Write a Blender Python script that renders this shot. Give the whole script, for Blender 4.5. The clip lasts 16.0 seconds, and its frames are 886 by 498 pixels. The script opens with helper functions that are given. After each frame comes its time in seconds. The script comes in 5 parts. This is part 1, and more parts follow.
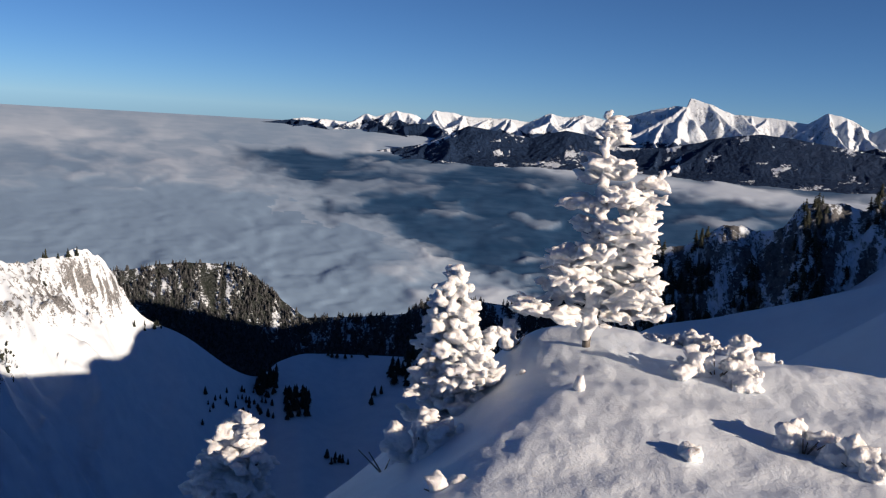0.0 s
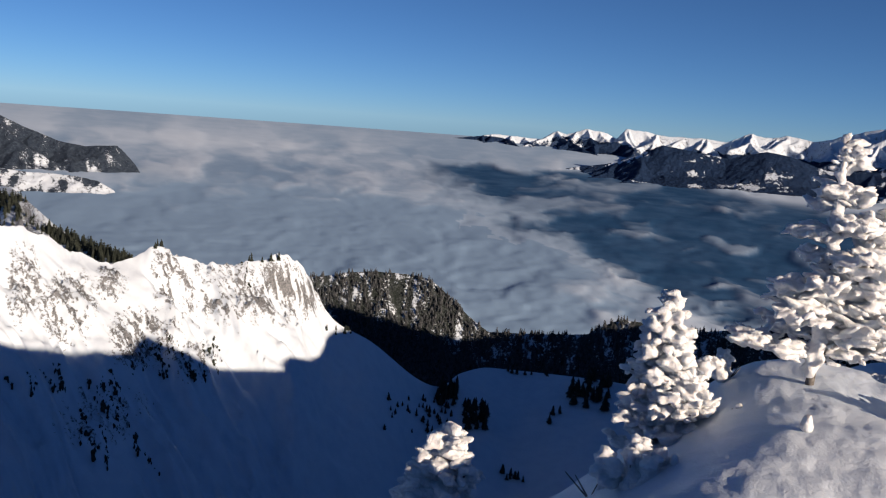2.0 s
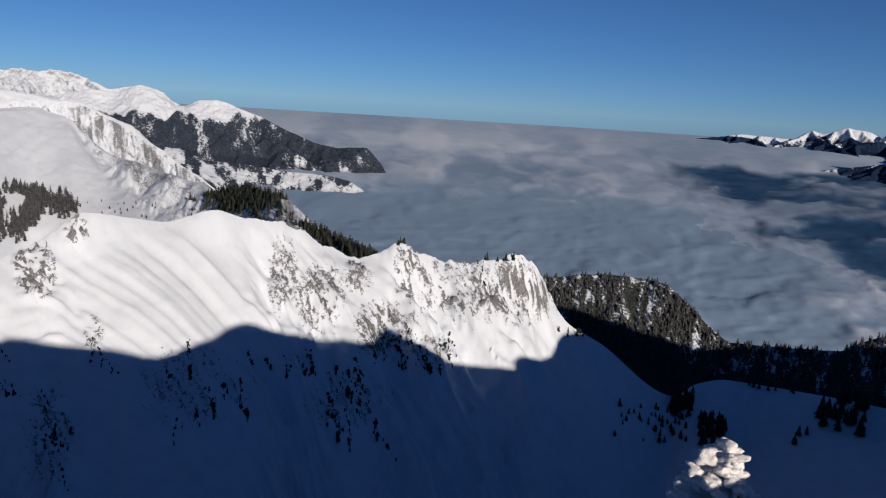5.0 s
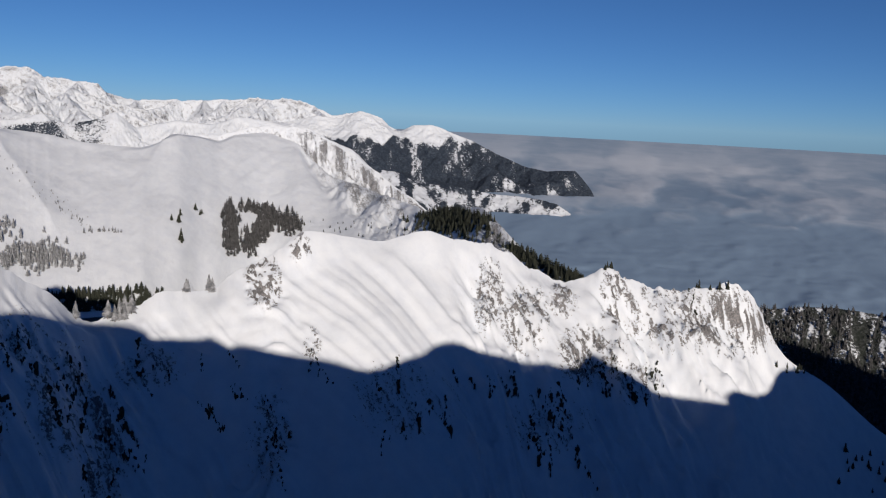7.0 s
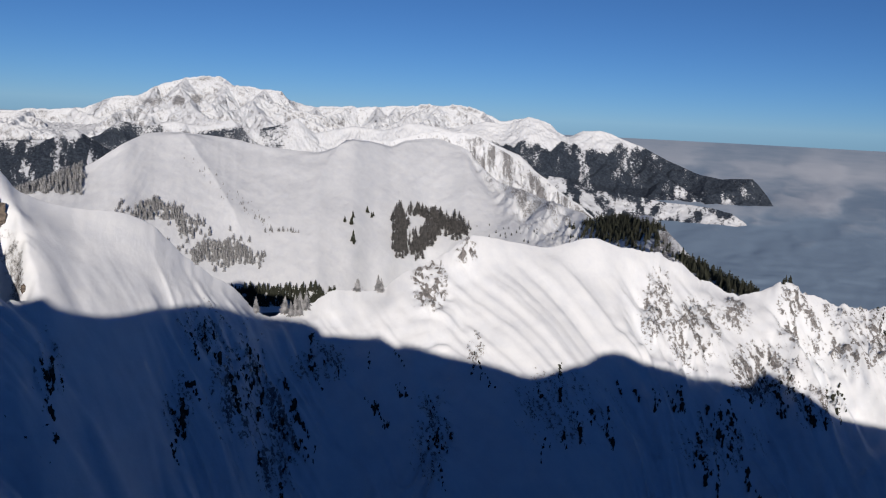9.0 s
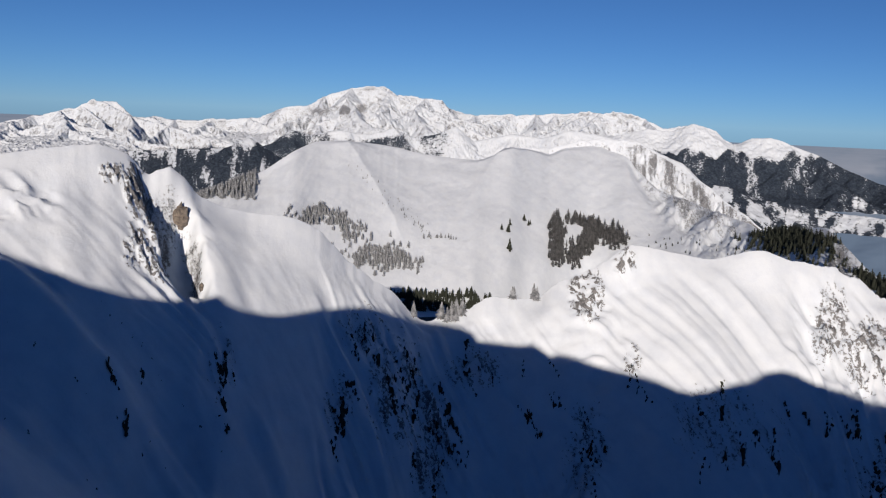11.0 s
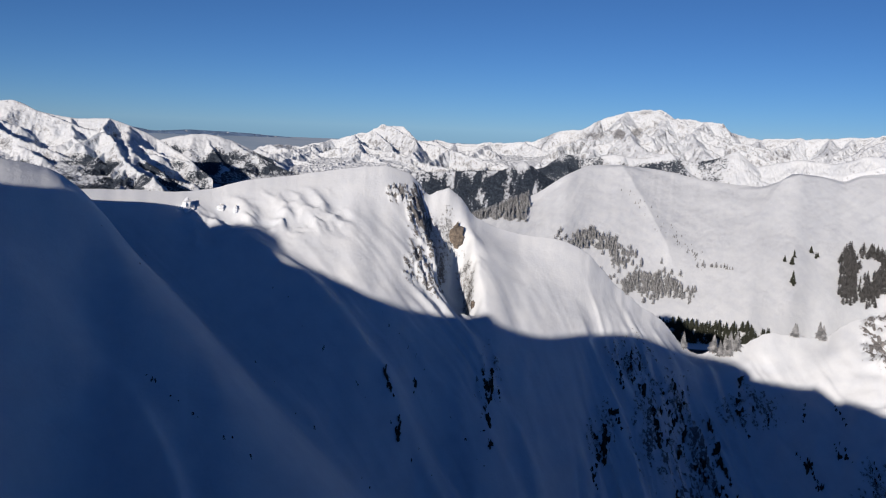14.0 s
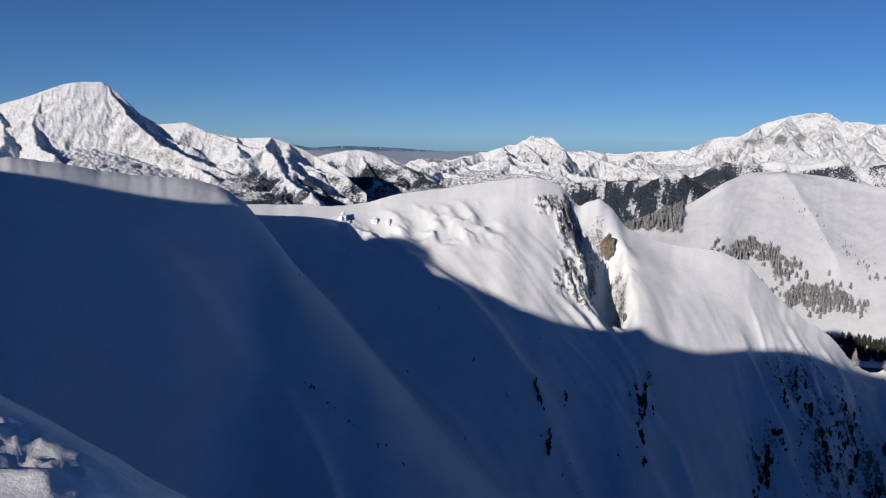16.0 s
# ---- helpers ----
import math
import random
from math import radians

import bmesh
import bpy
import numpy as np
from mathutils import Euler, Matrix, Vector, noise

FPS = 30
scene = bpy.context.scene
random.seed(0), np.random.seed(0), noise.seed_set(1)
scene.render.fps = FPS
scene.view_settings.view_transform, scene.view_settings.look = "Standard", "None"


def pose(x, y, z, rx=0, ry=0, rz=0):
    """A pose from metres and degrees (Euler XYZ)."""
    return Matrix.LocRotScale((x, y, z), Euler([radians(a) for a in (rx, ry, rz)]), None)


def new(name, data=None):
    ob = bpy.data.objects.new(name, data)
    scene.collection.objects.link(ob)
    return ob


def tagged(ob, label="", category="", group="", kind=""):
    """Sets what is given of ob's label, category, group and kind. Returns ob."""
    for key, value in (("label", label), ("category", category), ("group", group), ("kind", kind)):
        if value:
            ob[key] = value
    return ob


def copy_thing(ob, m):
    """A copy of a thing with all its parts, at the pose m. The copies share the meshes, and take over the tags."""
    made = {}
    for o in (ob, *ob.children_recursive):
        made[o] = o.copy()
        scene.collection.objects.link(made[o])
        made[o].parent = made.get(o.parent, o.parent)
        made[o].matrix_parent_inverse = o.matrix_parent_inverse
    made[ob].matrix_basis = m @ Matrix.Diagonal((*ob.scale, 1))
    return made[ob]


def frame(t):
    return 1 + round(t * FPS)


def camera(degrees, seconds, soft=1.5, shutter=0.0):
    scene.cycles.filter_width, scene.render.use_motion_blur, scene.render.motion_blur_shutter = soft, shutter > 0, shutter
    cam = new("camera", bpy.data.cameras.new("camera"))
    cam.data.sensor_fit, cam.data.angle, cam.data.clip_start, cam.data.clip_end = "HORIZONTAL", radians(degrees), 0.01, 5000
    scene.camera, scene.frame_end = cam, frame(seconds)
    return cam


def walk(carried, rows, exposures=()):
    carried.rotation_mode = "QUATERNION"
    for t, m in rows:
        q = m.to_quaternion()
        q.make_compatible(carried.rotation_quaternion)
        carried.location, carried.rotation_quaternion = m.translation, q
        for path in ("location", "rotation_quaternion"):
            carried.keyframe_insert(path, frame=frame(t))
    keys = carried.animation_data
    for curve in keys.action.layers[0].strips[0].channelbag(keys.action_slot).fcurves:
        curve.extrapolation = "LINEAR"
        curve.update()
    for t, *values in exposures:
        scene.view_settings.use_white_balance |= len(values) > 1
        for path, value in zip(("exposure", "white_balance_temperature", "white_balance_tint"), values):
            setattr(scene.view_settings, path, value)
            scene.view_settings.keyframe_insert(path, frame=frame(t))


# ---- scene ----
EYE = 1.55
SUN_AZ, SUN_EL = -122.0, 14.6
cam = camera(54.15, 16.0, soft=1.15)
SWING = 0.82  # metres from the turning body to the lens
ROWS = [
    (0.0, 0.0, -8.77, 3.55), (0.5, 2.83, -9.04, 3.93), (1.0, 6.11, -8.95, 4.16), (1.5, 9.01, -8.42, 3.96),
    (2.0, 12.36, -8.48, 4.27), (2.5, 15.11, -8.67, 4.25), (3.0, 18.13, -8.67, 4.21), (5.5, 31.27, -9.34, 3.37),
    (6.0, 35.2, -9.02, 3.32), (6.5, 38.34, -8.82, 3.05), (7.0, 41.67, -8.67, 2.85), (7.5, 43.38, -8.57, 3.01),
    (8.0, 46.76, -8.57, 3.08), (10.5, 59.95, -8.89, 2.28), (11.0, 63.1, -8.76, 2.34), (11.5, 66.62, -9.01, 2.09),
    (12.0, 70.15, -9.14, 1.86), (12.5, 73.99, -8.81, 2.0), (13.0, 76.58, -7.9, 2.31), (13.5, 78.12, -7.76, 2.56),
    (14.0, 80.95, -7.92, 2.28), (14.5, 82.84, -7.42, 2.01), (15.0, 85.69, -7.35, 1.37), (15.5, 87.78, -7.25, 1.25),
    (16.0, 90.89, -7.4, 0.76),
]


def eye_at(yaw):
    a = radians(yaw)
    return -SWING * math.sin(a), SWING * (math.cos(a) - 1), EYE


walk(cam, [(t, pose(*eye_at(yaw), 90 + pitch, 0, yaw) @ pose(0, 0, 0, 0, 0, roll)) for t, yaw, pitch, roll in ROWS],
     exposures=[(0.0, 0.82, 6350, 10), (3.0, 0.55, 6150, 10), (5.5, 0.24, 5900, 10), (8.0, 0.28, 5900, 10), (10.5, 0.34, 5900, 10), (16.0, 0.40, 5900, 10)])

# ---- sky and sun ----
world = bpy.data.worlds.new("world")
scene.world = world
world.use_nodes = True
wn = world.node_tree.nodes
sky = wn.new("ShaderNodeTexSky")
sky.sky_type = "NISHITA"
sky.sun_disc = False
sky.sun_elevation, sky.sun_rotation = radians(SUN_EL), radians(-SUN_AZ)
sky.altitude, sky.air_density, sky.dust_density, sky.ozone_density = 2300, 0.68, 0.0, 5.5
wn["Background"].inputs["Strength"].default_value = 0.045
world.node_tree.links.new(sky.outputs["Color"], wn["Background"].inputs["Color"])

sun_data = bpy.data.lights.new("sun", "SUN")
sun_data.energy, sun_data.angle, sun_data.color = 5.0, radians(0.5), (1.0, 0.77, 0.565)
sun = new("sun", sun_data)
sun.matrix_world = pose(0, 0, 80, 90 - SUN_EL, 0, SUN_AZ + 180)


# ---- noise and curves ----
def hashed(ix, iy, seed):
    h = ix.astype(np.int64) * 374761393 + iy.astype(np.int64) * 668265263 + seed * 974711
    h = (h ^ (h >> 13)) * 1274126177
    h = h ^ (h >> 16)
    return (h & 0xFFFFFF) / float(0x7FFFFF) - 1.0


def value_noise(x, y, seed=0):
    x, y = np.broadcast_arrays(np.asarray(x, float), np.asarray(y, float))
    ix, iy = np.floor(x), np.floor(y)
    fx, fy = x - ix, y - iy
    fx, fy = fx * fx * fx * (fx * (fx * 6 - 15) + 10), fy * fy * fy * (fy * (fy * 6 - 15) + 10)
    a, b = hashed(ix, iy, seed), hashed(ix + 1, iy, seed)
    c, d = hashed(ix, iy + 1, seed), hashed(ix + 1, iy + 1, seed)
    return (a + (b - a) * fx) * (1 - fy) + (c + (d - c) * fx) * fy


def fbm(x, y, octaves=5, seed=0, gain=0.5):
    total, amp, norm = 0.0, 1.0, 0.0
    for k in range(octaves):
        total = total + amp * value_noise(x * 2.03**k + 17.3 * k, y * 2.03**k - 9.1 * k, seed + k)
        norm, amp = norm + amp, amp * gain
    return total / norm


def ridged(x, y, octaves=5, seed=0, gain=0.55):
    total, amp, norm = 0.0, 1.0, 0.0
    for k in range(octaves):
        n = 1 - np.abs(value_noise(x * 2.07**k + 5.7 * k, y * 2.07**k + 3.9 * k, seed + k)) * 1.6
        total = total + amp * n
        norm, amp = norm + amp, amp * gain
    return total / norm


def perlin(x, y, seed=0):
    """Gradient noise."""
    x, y = np.broadcast_arrays(np.asarray(x, float), np.asarray(y, float))
    ix, iy = np.floor(x), np.floor(y)
    fx, fy = x - ix, y - iy
    u, v = fx * fx * fx * (fx * (fx * 6 - 15) + 10), fy * fy * fy * (fy * (fy * 6 - 15) + 10)

    def corner(dx, dy):
        a = hashed(ix + dx, iy + dy, seed) * math.pi
        return np.cos(a) * (fx - dx) + np.sin(a) * (fy - dy)
    low = corner(0, 0) + (corner(1, 0) - corner(0, 0)) * u
    high = corner(0, 1) + (corner(1, 1) - corner(0, 1)) * u
    return low + (high - low) * v


def crests(x, y, octaves=7, seed=0):
    """Sharp branching ridges with smooth slopes between them."""
    total, amp, weight = 0.0, 1.0, 1.0
    for k in range(octaves):
        n = (1 - np.abs(perlin(x * 2.1**k + 7.1 * k, y * 2.1**k - 3.3 * k, seed + k)) * 1.55) ** 2 * weight
        weight = np.clip(n * 1.7, 0, 1)
        total, amp = total + amp * n, amp * 0.5
    return total


def curve(at, table, column=1):
    """A smooth monotone curve through a table sorted by its first column."""
    rows = sorted(table)
    xs, ys = np.array([r[0] for r in rows], float), np.array([r[column] for r in rows], float)
    at = np.clip(np.asarray(at, float), xs[0], xs[-1])
    h, d = np.diff(xs), np.diff(ys) / np.diff(xs)
    m = np.zeros(len(xs))
    m[0], m[-1] = d[0], d[-1]
    ok = d[:-1] * d[1:] > 0
    w1, w2 = 2 * h[1:] + h[:-1], h[1:] + 2 * h[:-1]
    with np.errstate(divide="ignore", invalid="ignore"):
        mid = (w1 + w2) / (w1 / d[:-1] + w2 / d[1:])
    m[1:-1] = np.where(ok, mid, 0.0)
    k = np.clip(np.searchsorted(xs, at) - 1, 0, len(h) - 1)
    t = (at - xs[k]) / h[k]
    return ((1 + 2 * t) * (1 - t) ** 2 * ys[k] + t * (1 - t) ** 2 * h[k] * m[k]
            + t * t * (3 - 2 * t) * ys[k + 1] + t * t * (t - 1) * h[k] * m[k + 1])


def smax(a, b, k):
    h = np.clip(0.5 + 0.5 * (a - b) / k, 0, 1)
    return b + (a - b) * h + k * h * (1 - h)


def step(lo, hi, v):
    t = np.clip((v - lo) / (hi - lo), 0, 1)
    return t * t * (3 - 2 * t)


def polar(az, r):
    a = np.radians(az)
    return -r * np.sin(a), r * np.cos(a)


def tan_deg(el):
    return np.tan(np.radians(el))


# ---- materials ----
def material(name):
    m = bpy.data.materials.new(name)
    m.use_nodes = True
    return m, m.node_tree.nodes, m.node_tree.links, m.node_tree.nodes["Principled BSDF"]


def node(nodes, kind, **values):
    n = nodes.new(kind)
    for key, value in values.items():
        n.inputs[key.replace("_", " ")].default_value = value
    return n


def noise_node(nodes, links, vector, scale, detail=6.0, rough=0.6):
    n = node(nodes, "ShaderNodeTexNoise", Scale=scale, Detail=detail, Roughness=rough)
    links.new(vector, n.inputs["Vector"])
    return n.outputs["Fac"]


def maths(nodes, links, op, a, b, clamp=False):
    n = nodes.new("ShaderNodeMath")
    n.operation, n.use_clamp = op, clamp
    for k, v in enumerate((a, b)):
        if isinstance(v, (int, float)):
            n.inputs[k].default_value = v
        else:
            links.new(v, n.inputs[k])
    return n.outputs[0]


def ramp(nodes, links, value, lo, hi):
    n = nodes.new("ShaderNodeMapRange")
    n.interpolation_type = "SMOOTHSTEP"
    n.inputs["From Min"].default_value, n.inputs["From Max"].default_value = lo, hi
    links.new(value, n.inputs["Value"])
    return n.outputs["Result"]


def mix(nodes, links, fac, a, b):
    n = nodes.new("ShaderNodeMix")
    n.data_type = "RGBA"
    links.new(fac, n.inputs["Factor"]) if not isinstance(fac, float) else None
    for name, v in (("A", a), ("B", b)):
        sock = [s for s in n.inputs if s.name == name and s.type == "RGBA"][0]
        if isinstance(v, tuple):
            sock.default_value = (*v, 1)
        else:
            links.new(v, sock)
    return [s for s in n.outputs if s.type == "RGBA"][0]


# Shade's blue and depth are put into the snow's base colour throughout.
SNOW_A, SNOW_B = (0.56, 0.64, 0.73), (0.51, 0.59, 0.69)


def terrain_material(name, grain, rock_a=(0.16, 0.15, 0.14), rock_b=(0.34, 0.31, 0.28), forest=(0.012, 0.018, 0.016), steep=(0.62, 0.5), bump=0.6, speck=3.4, haze=1.6, ruffle=0.0, glade=(0.06, 0.07, 0.075)):
    """Snow with rock where the attribute 'rock' or the steepness asks for it, and forest where 'forest' does."""
    m, nodes, links, bsdf = material(name)
    geo = nodes.new("ShaderNodeNewGeometry")
    pos = geo.outputs["Position"]
    big = noise_node(nodes, links, pos, 0.35 / grain, 5)
    fine = noise_node(nodes, links, pos, 2.2 / grain, 8, 0.7)
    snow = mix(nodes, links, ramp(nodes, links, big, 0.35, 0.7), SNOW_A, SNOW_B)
    rock = mix(nodes, links, ramp(nodes, links, fine, 0.35, 0.65), rock_a, rock_b)
    sep = nodes.new("ShaderNodeSeparateXYZ")
    links.new(geo.outputs["Normal"], sep.inputs[0])
    rk = nodes.new("ShaderNodeAttribute")
    rk.attribute_name = "rock"
    fo = nodes.new("ShaderNodeAttribute")
    fo.attribute_name = "forest"
    wob = maths(nodes, links, "MULTIPLY", maths(nodes, links, "SUBTRACT", fine, 0.5), 0.55)
    slope = maths(nodes, links, "ADD", sep.outputs["Z"], wob)
    by_slope = nodes.new("ShaderNodeMapRange")
    by_slope.inputs["From Min"].default_value, by_slope.inputs["From Max"].default_value = steep
    links.new(slope, by_slope.inputs["Value"])
    by_attr = ramp(nodes, links, maths(nodes, links, "ADD", rk.outputs["Fac"], maths(nodes, links, "MULTIPLY", maths(nodes, links, "MULTIPLY", maths(nodes, links, "SUBTRACT", fine, 0.5), speck), ramp(nodes, links, rk.outputs["Fac"], 0.02, 0.22))), 0.44, 0.62)
    rocky = maths(nodes, links, "MAXIMUM", by_slope.outputs["Result"], by_attr)
    col = mix(nodes, links, rocky, snow, rock)
    woods = ramp(nodes, links, maths(nodes, links, "ADD", fo.outputs["Fac"], maths(nodes, links, "MULTIPLY", maths(nodes, links, "SUBTRACT", fine, 0.5), haze)), 0.42, 0.58)
    trees = mix(nodes, links, ramp(nodes, links, fine, 0.42, 0.66), forest, glade)
    col = mix(nodes, links, woods, col, trees)
    links.new(col, bsdf.inputs["Base Color"])
    bsdf.inputs["Roughness"].default_value = 0.75
    bsdf.inputs["Specular IOR Level"].default_value = 0.2
    bp = node(nodes, "ShaderNodeBump", Strength=bump, Distance=0.35 * grain)
    tracks = noise_node(nodes, links, pos, 0.7 / grain, 8, 0.62)
    grit = maths(nodes, links, "MULTIPLY", fine, maths(nodes, links, "ADD", maths(nodes, links, "MULTIPLY", maths(nodes, links, "MAXIMUM", rocky, woods), 1.6), 0.22))
    links.new(maths(nodes, links, "ADD", grit, maths(nodes, links, "MULTIPLY", tracks, ruffle)), bp.inputs["Height"])
    links.new(bp.outputs["Normal"], bsdf.inputs["Normal"])
    return m


def plain_material(name, a, b, scale, rough=0.8, bump=0.3, distance=0.02, sss=0.0):
    m, nodes, links, bsdf = material(name)
    geo = nodes.new("ShaderNodeNewGeometry")
    fac = noise_node(nodes, links, geo.outputs["Position"], scale, 6, 0.65)
    links.new(mix(nodes, links, ramp(nodes, links, fac, 0.3, 0.7), a, b), bsdf.inputs["Base Color"])
    bsdf.inputs["Roughness"].default_value = rough
    bsdf.inputs["Specular IOR Level"].default_value = 0.25
    if sss:
        bsdf.inputs["Subsurface Weight"].default_value = sss
        bsdf.inputs["Subsurface Radius"].default_value = (0.06, 0.045, 0.035)
        bsdf.inputs["Subsurface Scale"].default_value = 1.0
    bp = node(nodes, "ShaderNodeBump", Strength=bump, Distance=distance)
    links.new(fac, bp.inputs["Height"])
    links.new(bp.outputs["Normal"], bsdf.inputs["Normal"])
    return m


def summit_snow():
    """Wind-packed snow with fine crystals."""
    m, nodes, links, bsdf = material("wind_packed_snow")
    geo = nodes.new("ShaderNodeNewGeometry")
    pos = geo.outputs["Position"]
    soft, grain, crystal = noise_node(nodes, links, pos, 2.2, 3), noise_node(nodes, links, pos, 85.0, 2, 0.5), noise_node(nodes, links, pos, 210.0, 1, 0.5)
    rough = noise_node(nodes, links, pos, 24.0, 3, 0.55)
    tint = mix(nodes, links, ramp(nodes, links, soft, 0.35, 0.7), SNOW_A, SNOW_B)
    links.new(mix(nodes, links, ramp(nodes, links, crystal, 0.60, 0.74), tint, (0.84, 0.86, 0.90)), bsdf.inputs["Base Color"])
    links.new(maths(nodes, links, "ADD", maths(nodes, links, "MULTIPLY", ramp(nodes, links, crystal, 0.58, 0.68), -0.42), 0.62), bsdf.inputs["Roughness"])
    bsdf.inputs["Specular IOR Level"].default_value = 0.5
    bsdf.inputs["Subsurface Weight"].default_value = 0.15
    bsdf.inputs["Subsurface Radius"].default_value = (0.02, 0.018, 0.016)
    bsdf.inputs["Subsurface Scale"].default_value = 1.0
    height = maths(nodes, links, "ADD", maths(nodes, links, "MULTIPLY", rough, 0.8), maths(nodes, links, "ADD", maths(nodes, links, "MULTIPLY", grain, 0.34), maths(nodes, links, "MULTIPLY", crystal, 0.16)))
    bp = node(nodes, "ShaderNodeBump", Strength=0.5, Distance=0.013)
    links.new(height, bp.inputs["Height"])
    links.new(bp.outputs["Normal"], bsdf.inputs["Normal"])
    return m


def rime_material():
    """Grainy, feathered rime crust."""
    m, nodes, links, bsdf = material("rime_ice")
    geo = nodes.new("ShaderNodeNewGeometry")
    pos = geo.outputs["Position"]
    knobs, frost = noise_node(nodes, links, pos, 34.0, 4, 0.62), noise_node(nodes, links, pos, 120.0, 3, 0.6)
    links.new(mix(nodes, links, ramp(nodes, links, knobs, 0.3, 0.7), (0.60, 0.63, 0.67), (0.72, 0.74, 0.76)), bsdf.inputs["Base Color"])
    bsdf.inputs["Roughness"].default_value = 0.7
    bsdf.inputs["Specular IOR Level"].default_value = 0.25
    bsdf.inputs["Subsurface Weight"].default_value = 0.5
    bsdf.inputs["Subsurface Radius"].default_value = (0.05, 0.045, 0.04)
    bsdf.inputs["Subsurface Scale"].default_value = 1.0
    bp = node(nodes, "ShaderNodeBump", Strength=0.9, Distance=0.02)
    links.new(maths(nodes, links, "ADD", knobs, maths(nodes, links, "MULTIPLY", frost, 0.4)), bp.inputs["Height"])
    links.new(bp.outputs["Normal"], bsdf.inputs["Normal"])
    return m


NEAR = terrain_material("snow_and_limestone_near", 2.2, rock_a=(0.055, 0.061, 0.07), rock_b=(0.225, 0.238, 0.258), steep=(0.30, 0.18), speck=4.0, ruffle=0.10)
SUMMIT_SNOW = summit_snow()
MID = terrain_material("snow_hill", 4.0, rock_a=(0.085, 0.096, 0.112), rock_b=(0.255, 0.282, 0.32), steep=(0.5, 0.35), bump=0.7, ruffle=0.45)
# Blue of distance haze is mixed into the far woods' colours.
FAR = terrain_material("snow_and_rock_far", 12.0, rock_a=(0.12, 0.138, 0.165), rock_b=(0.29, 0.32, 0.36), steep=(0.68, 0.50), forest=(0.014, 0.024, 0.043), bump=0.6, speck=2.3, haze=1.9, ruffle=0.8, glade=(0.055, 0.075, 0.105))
# Eastern woods and rock: both base colours hold the blue of painted haze.
FAR_EAST = terrain_material("snow_and_haze_blue_woods_far", 26.0, rock_a=(0.08, 0.105, 0.15), rock_b=(0.20, 0.225, 0.27), steep=(0.60, 0.45), forest=(0.004, 0.016, 0.050), bump=0.6, speck=2.3, haze=1.1, ruffle=0.5, glade=(0.009, 0.028, 0.075))
# Limestone copy with rock darkened to stand for the ridge's shade.
SHADED_CRAGS = terrain_material("shade_dark_limestone", 4.0, rock_a=(0.035, 0.04, 0.046), rock_b=(0.11, 0.116, 0.128), steep=(0.62, 0.45))
# Horizon hills get their haze as a pale blue base colour.
HORIZON = terrain_material("painted_blue_haze", 60.0, forest=(0.08, 0.14, 0.26), glade=(0.09, 0.15, 0.27))
WOODED = terrain_material("forest_floor", 6.0, steep=(0.3, 0.2))
RIME = rime_material()
BARK = plain_material("frosted_bark", (0.05, 0.044, 0.04), (0.20, 0.19, 0.18), 30.0, 0.9, 0.8, 0.01)
NEEDLE = plain_material("spruce_needles", (0.012, 0.017, 0.013), (0.035, 0.042, 0.034), 1.2, 0.9, 0.5, 0.1)
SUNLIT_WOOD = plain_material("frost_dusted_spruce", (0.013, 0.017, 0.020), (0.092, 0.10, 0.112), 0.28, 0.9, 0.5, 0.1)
FROSTED = plain_material("frosted_spruce", (0.055, 0.066, 0.08), (0.31, 0.345, 0.39), 0.6, 0.9, 0.5, 0.1)


# ---- mesh helpers ----
def grid_mesh(name, x, y, z, mat, wrap=False, attributes=(), second=None, ring=0):
    """A smooth sheet from arrays of places, rows by columns."""
    rows, cols = z.shape
    co = np.stack([x, y, z], -1).reshape(-1, 3)
    i, j = np.meshgrid(np.arange(rows - 1), np.arange(cols if wrap else cols - 1), indexing="ij")
    k = (j + 1) % cols
    quads = np.stack([i * cols + j, i * cols + k, (i + 1) * cols + k, (i + 1) * cols + j], -1).reshape(-1, 4)
    me = bpy.data.meshes.new(name)
    me.vertices.add(len(co))
    me.vertices.foreach_set("co", co.ravel().astype(np.float32))
    me.loops.add(quads.size)
    me.loops.foreach_set("vertex_index", quads.ravel().astype(np.int32))
    me.polygons.add(len(quads))
    me.polygons.foreach_set("loop_start", np.arange(0, quads.size, 4, dtype=np.int32))
    me.polygons.foreach_set("use_smooth", np.ones(len(quads), dtype=bool))
    for key, values in attributes:
        at = me.attributes.new(key, "FLOAT", "POINT")
        at.data.foreach_set("value", np.broadcast_to(values, z.shape).ravel().astype(np.float32))
    me.materials.append(mat)
    if second:
        me.materials.append(second)
        me.polygons.foreach_set("material_index", (i.ravel() < ring).astype(np.int32))
    me.update(calc_edges=True)
    me.validate()
    return me


# ---- the summit ground and the cirque ----
# crest of the cirque: bearing (degrees to the left of +y), angle seen from the eye, distance, steepness of the inner face
CIRQUE_EAST = [
    (-40, -20, 420, 0.1), (-14, -17.5, 470, 0.10), (1.7, -16.0, 520, 0.12), (6.7, -16.0, 530, 0.14), (8.6, -16.0, 520, 0.14),
    (10.5, -16.5, 500, 0.2), (12.0, -17.5, 480, 0.3), (17.1, -14.7, 440, 0.5), (19.2, -13.7, 428, 0.6), (20.2, -12.6, 424, 0.64),
    (21.2, -10.8, 420, 0.7), (22.1, -9.7, 416, 0.72), (23.2, -9.5, 412, 0.72), (24.4, -9.9, 408, 0.72), (26.4, -10.4, 404, 0.72),
    (28.4, -10.1, 398, 0.70), (29.6, -9.9, 394, 0.7), (30.6, -9.1, 392, 0.70), (31.8, -9.8, 390, 0.68), (33.6, -10.3, 384, 0.68),
]
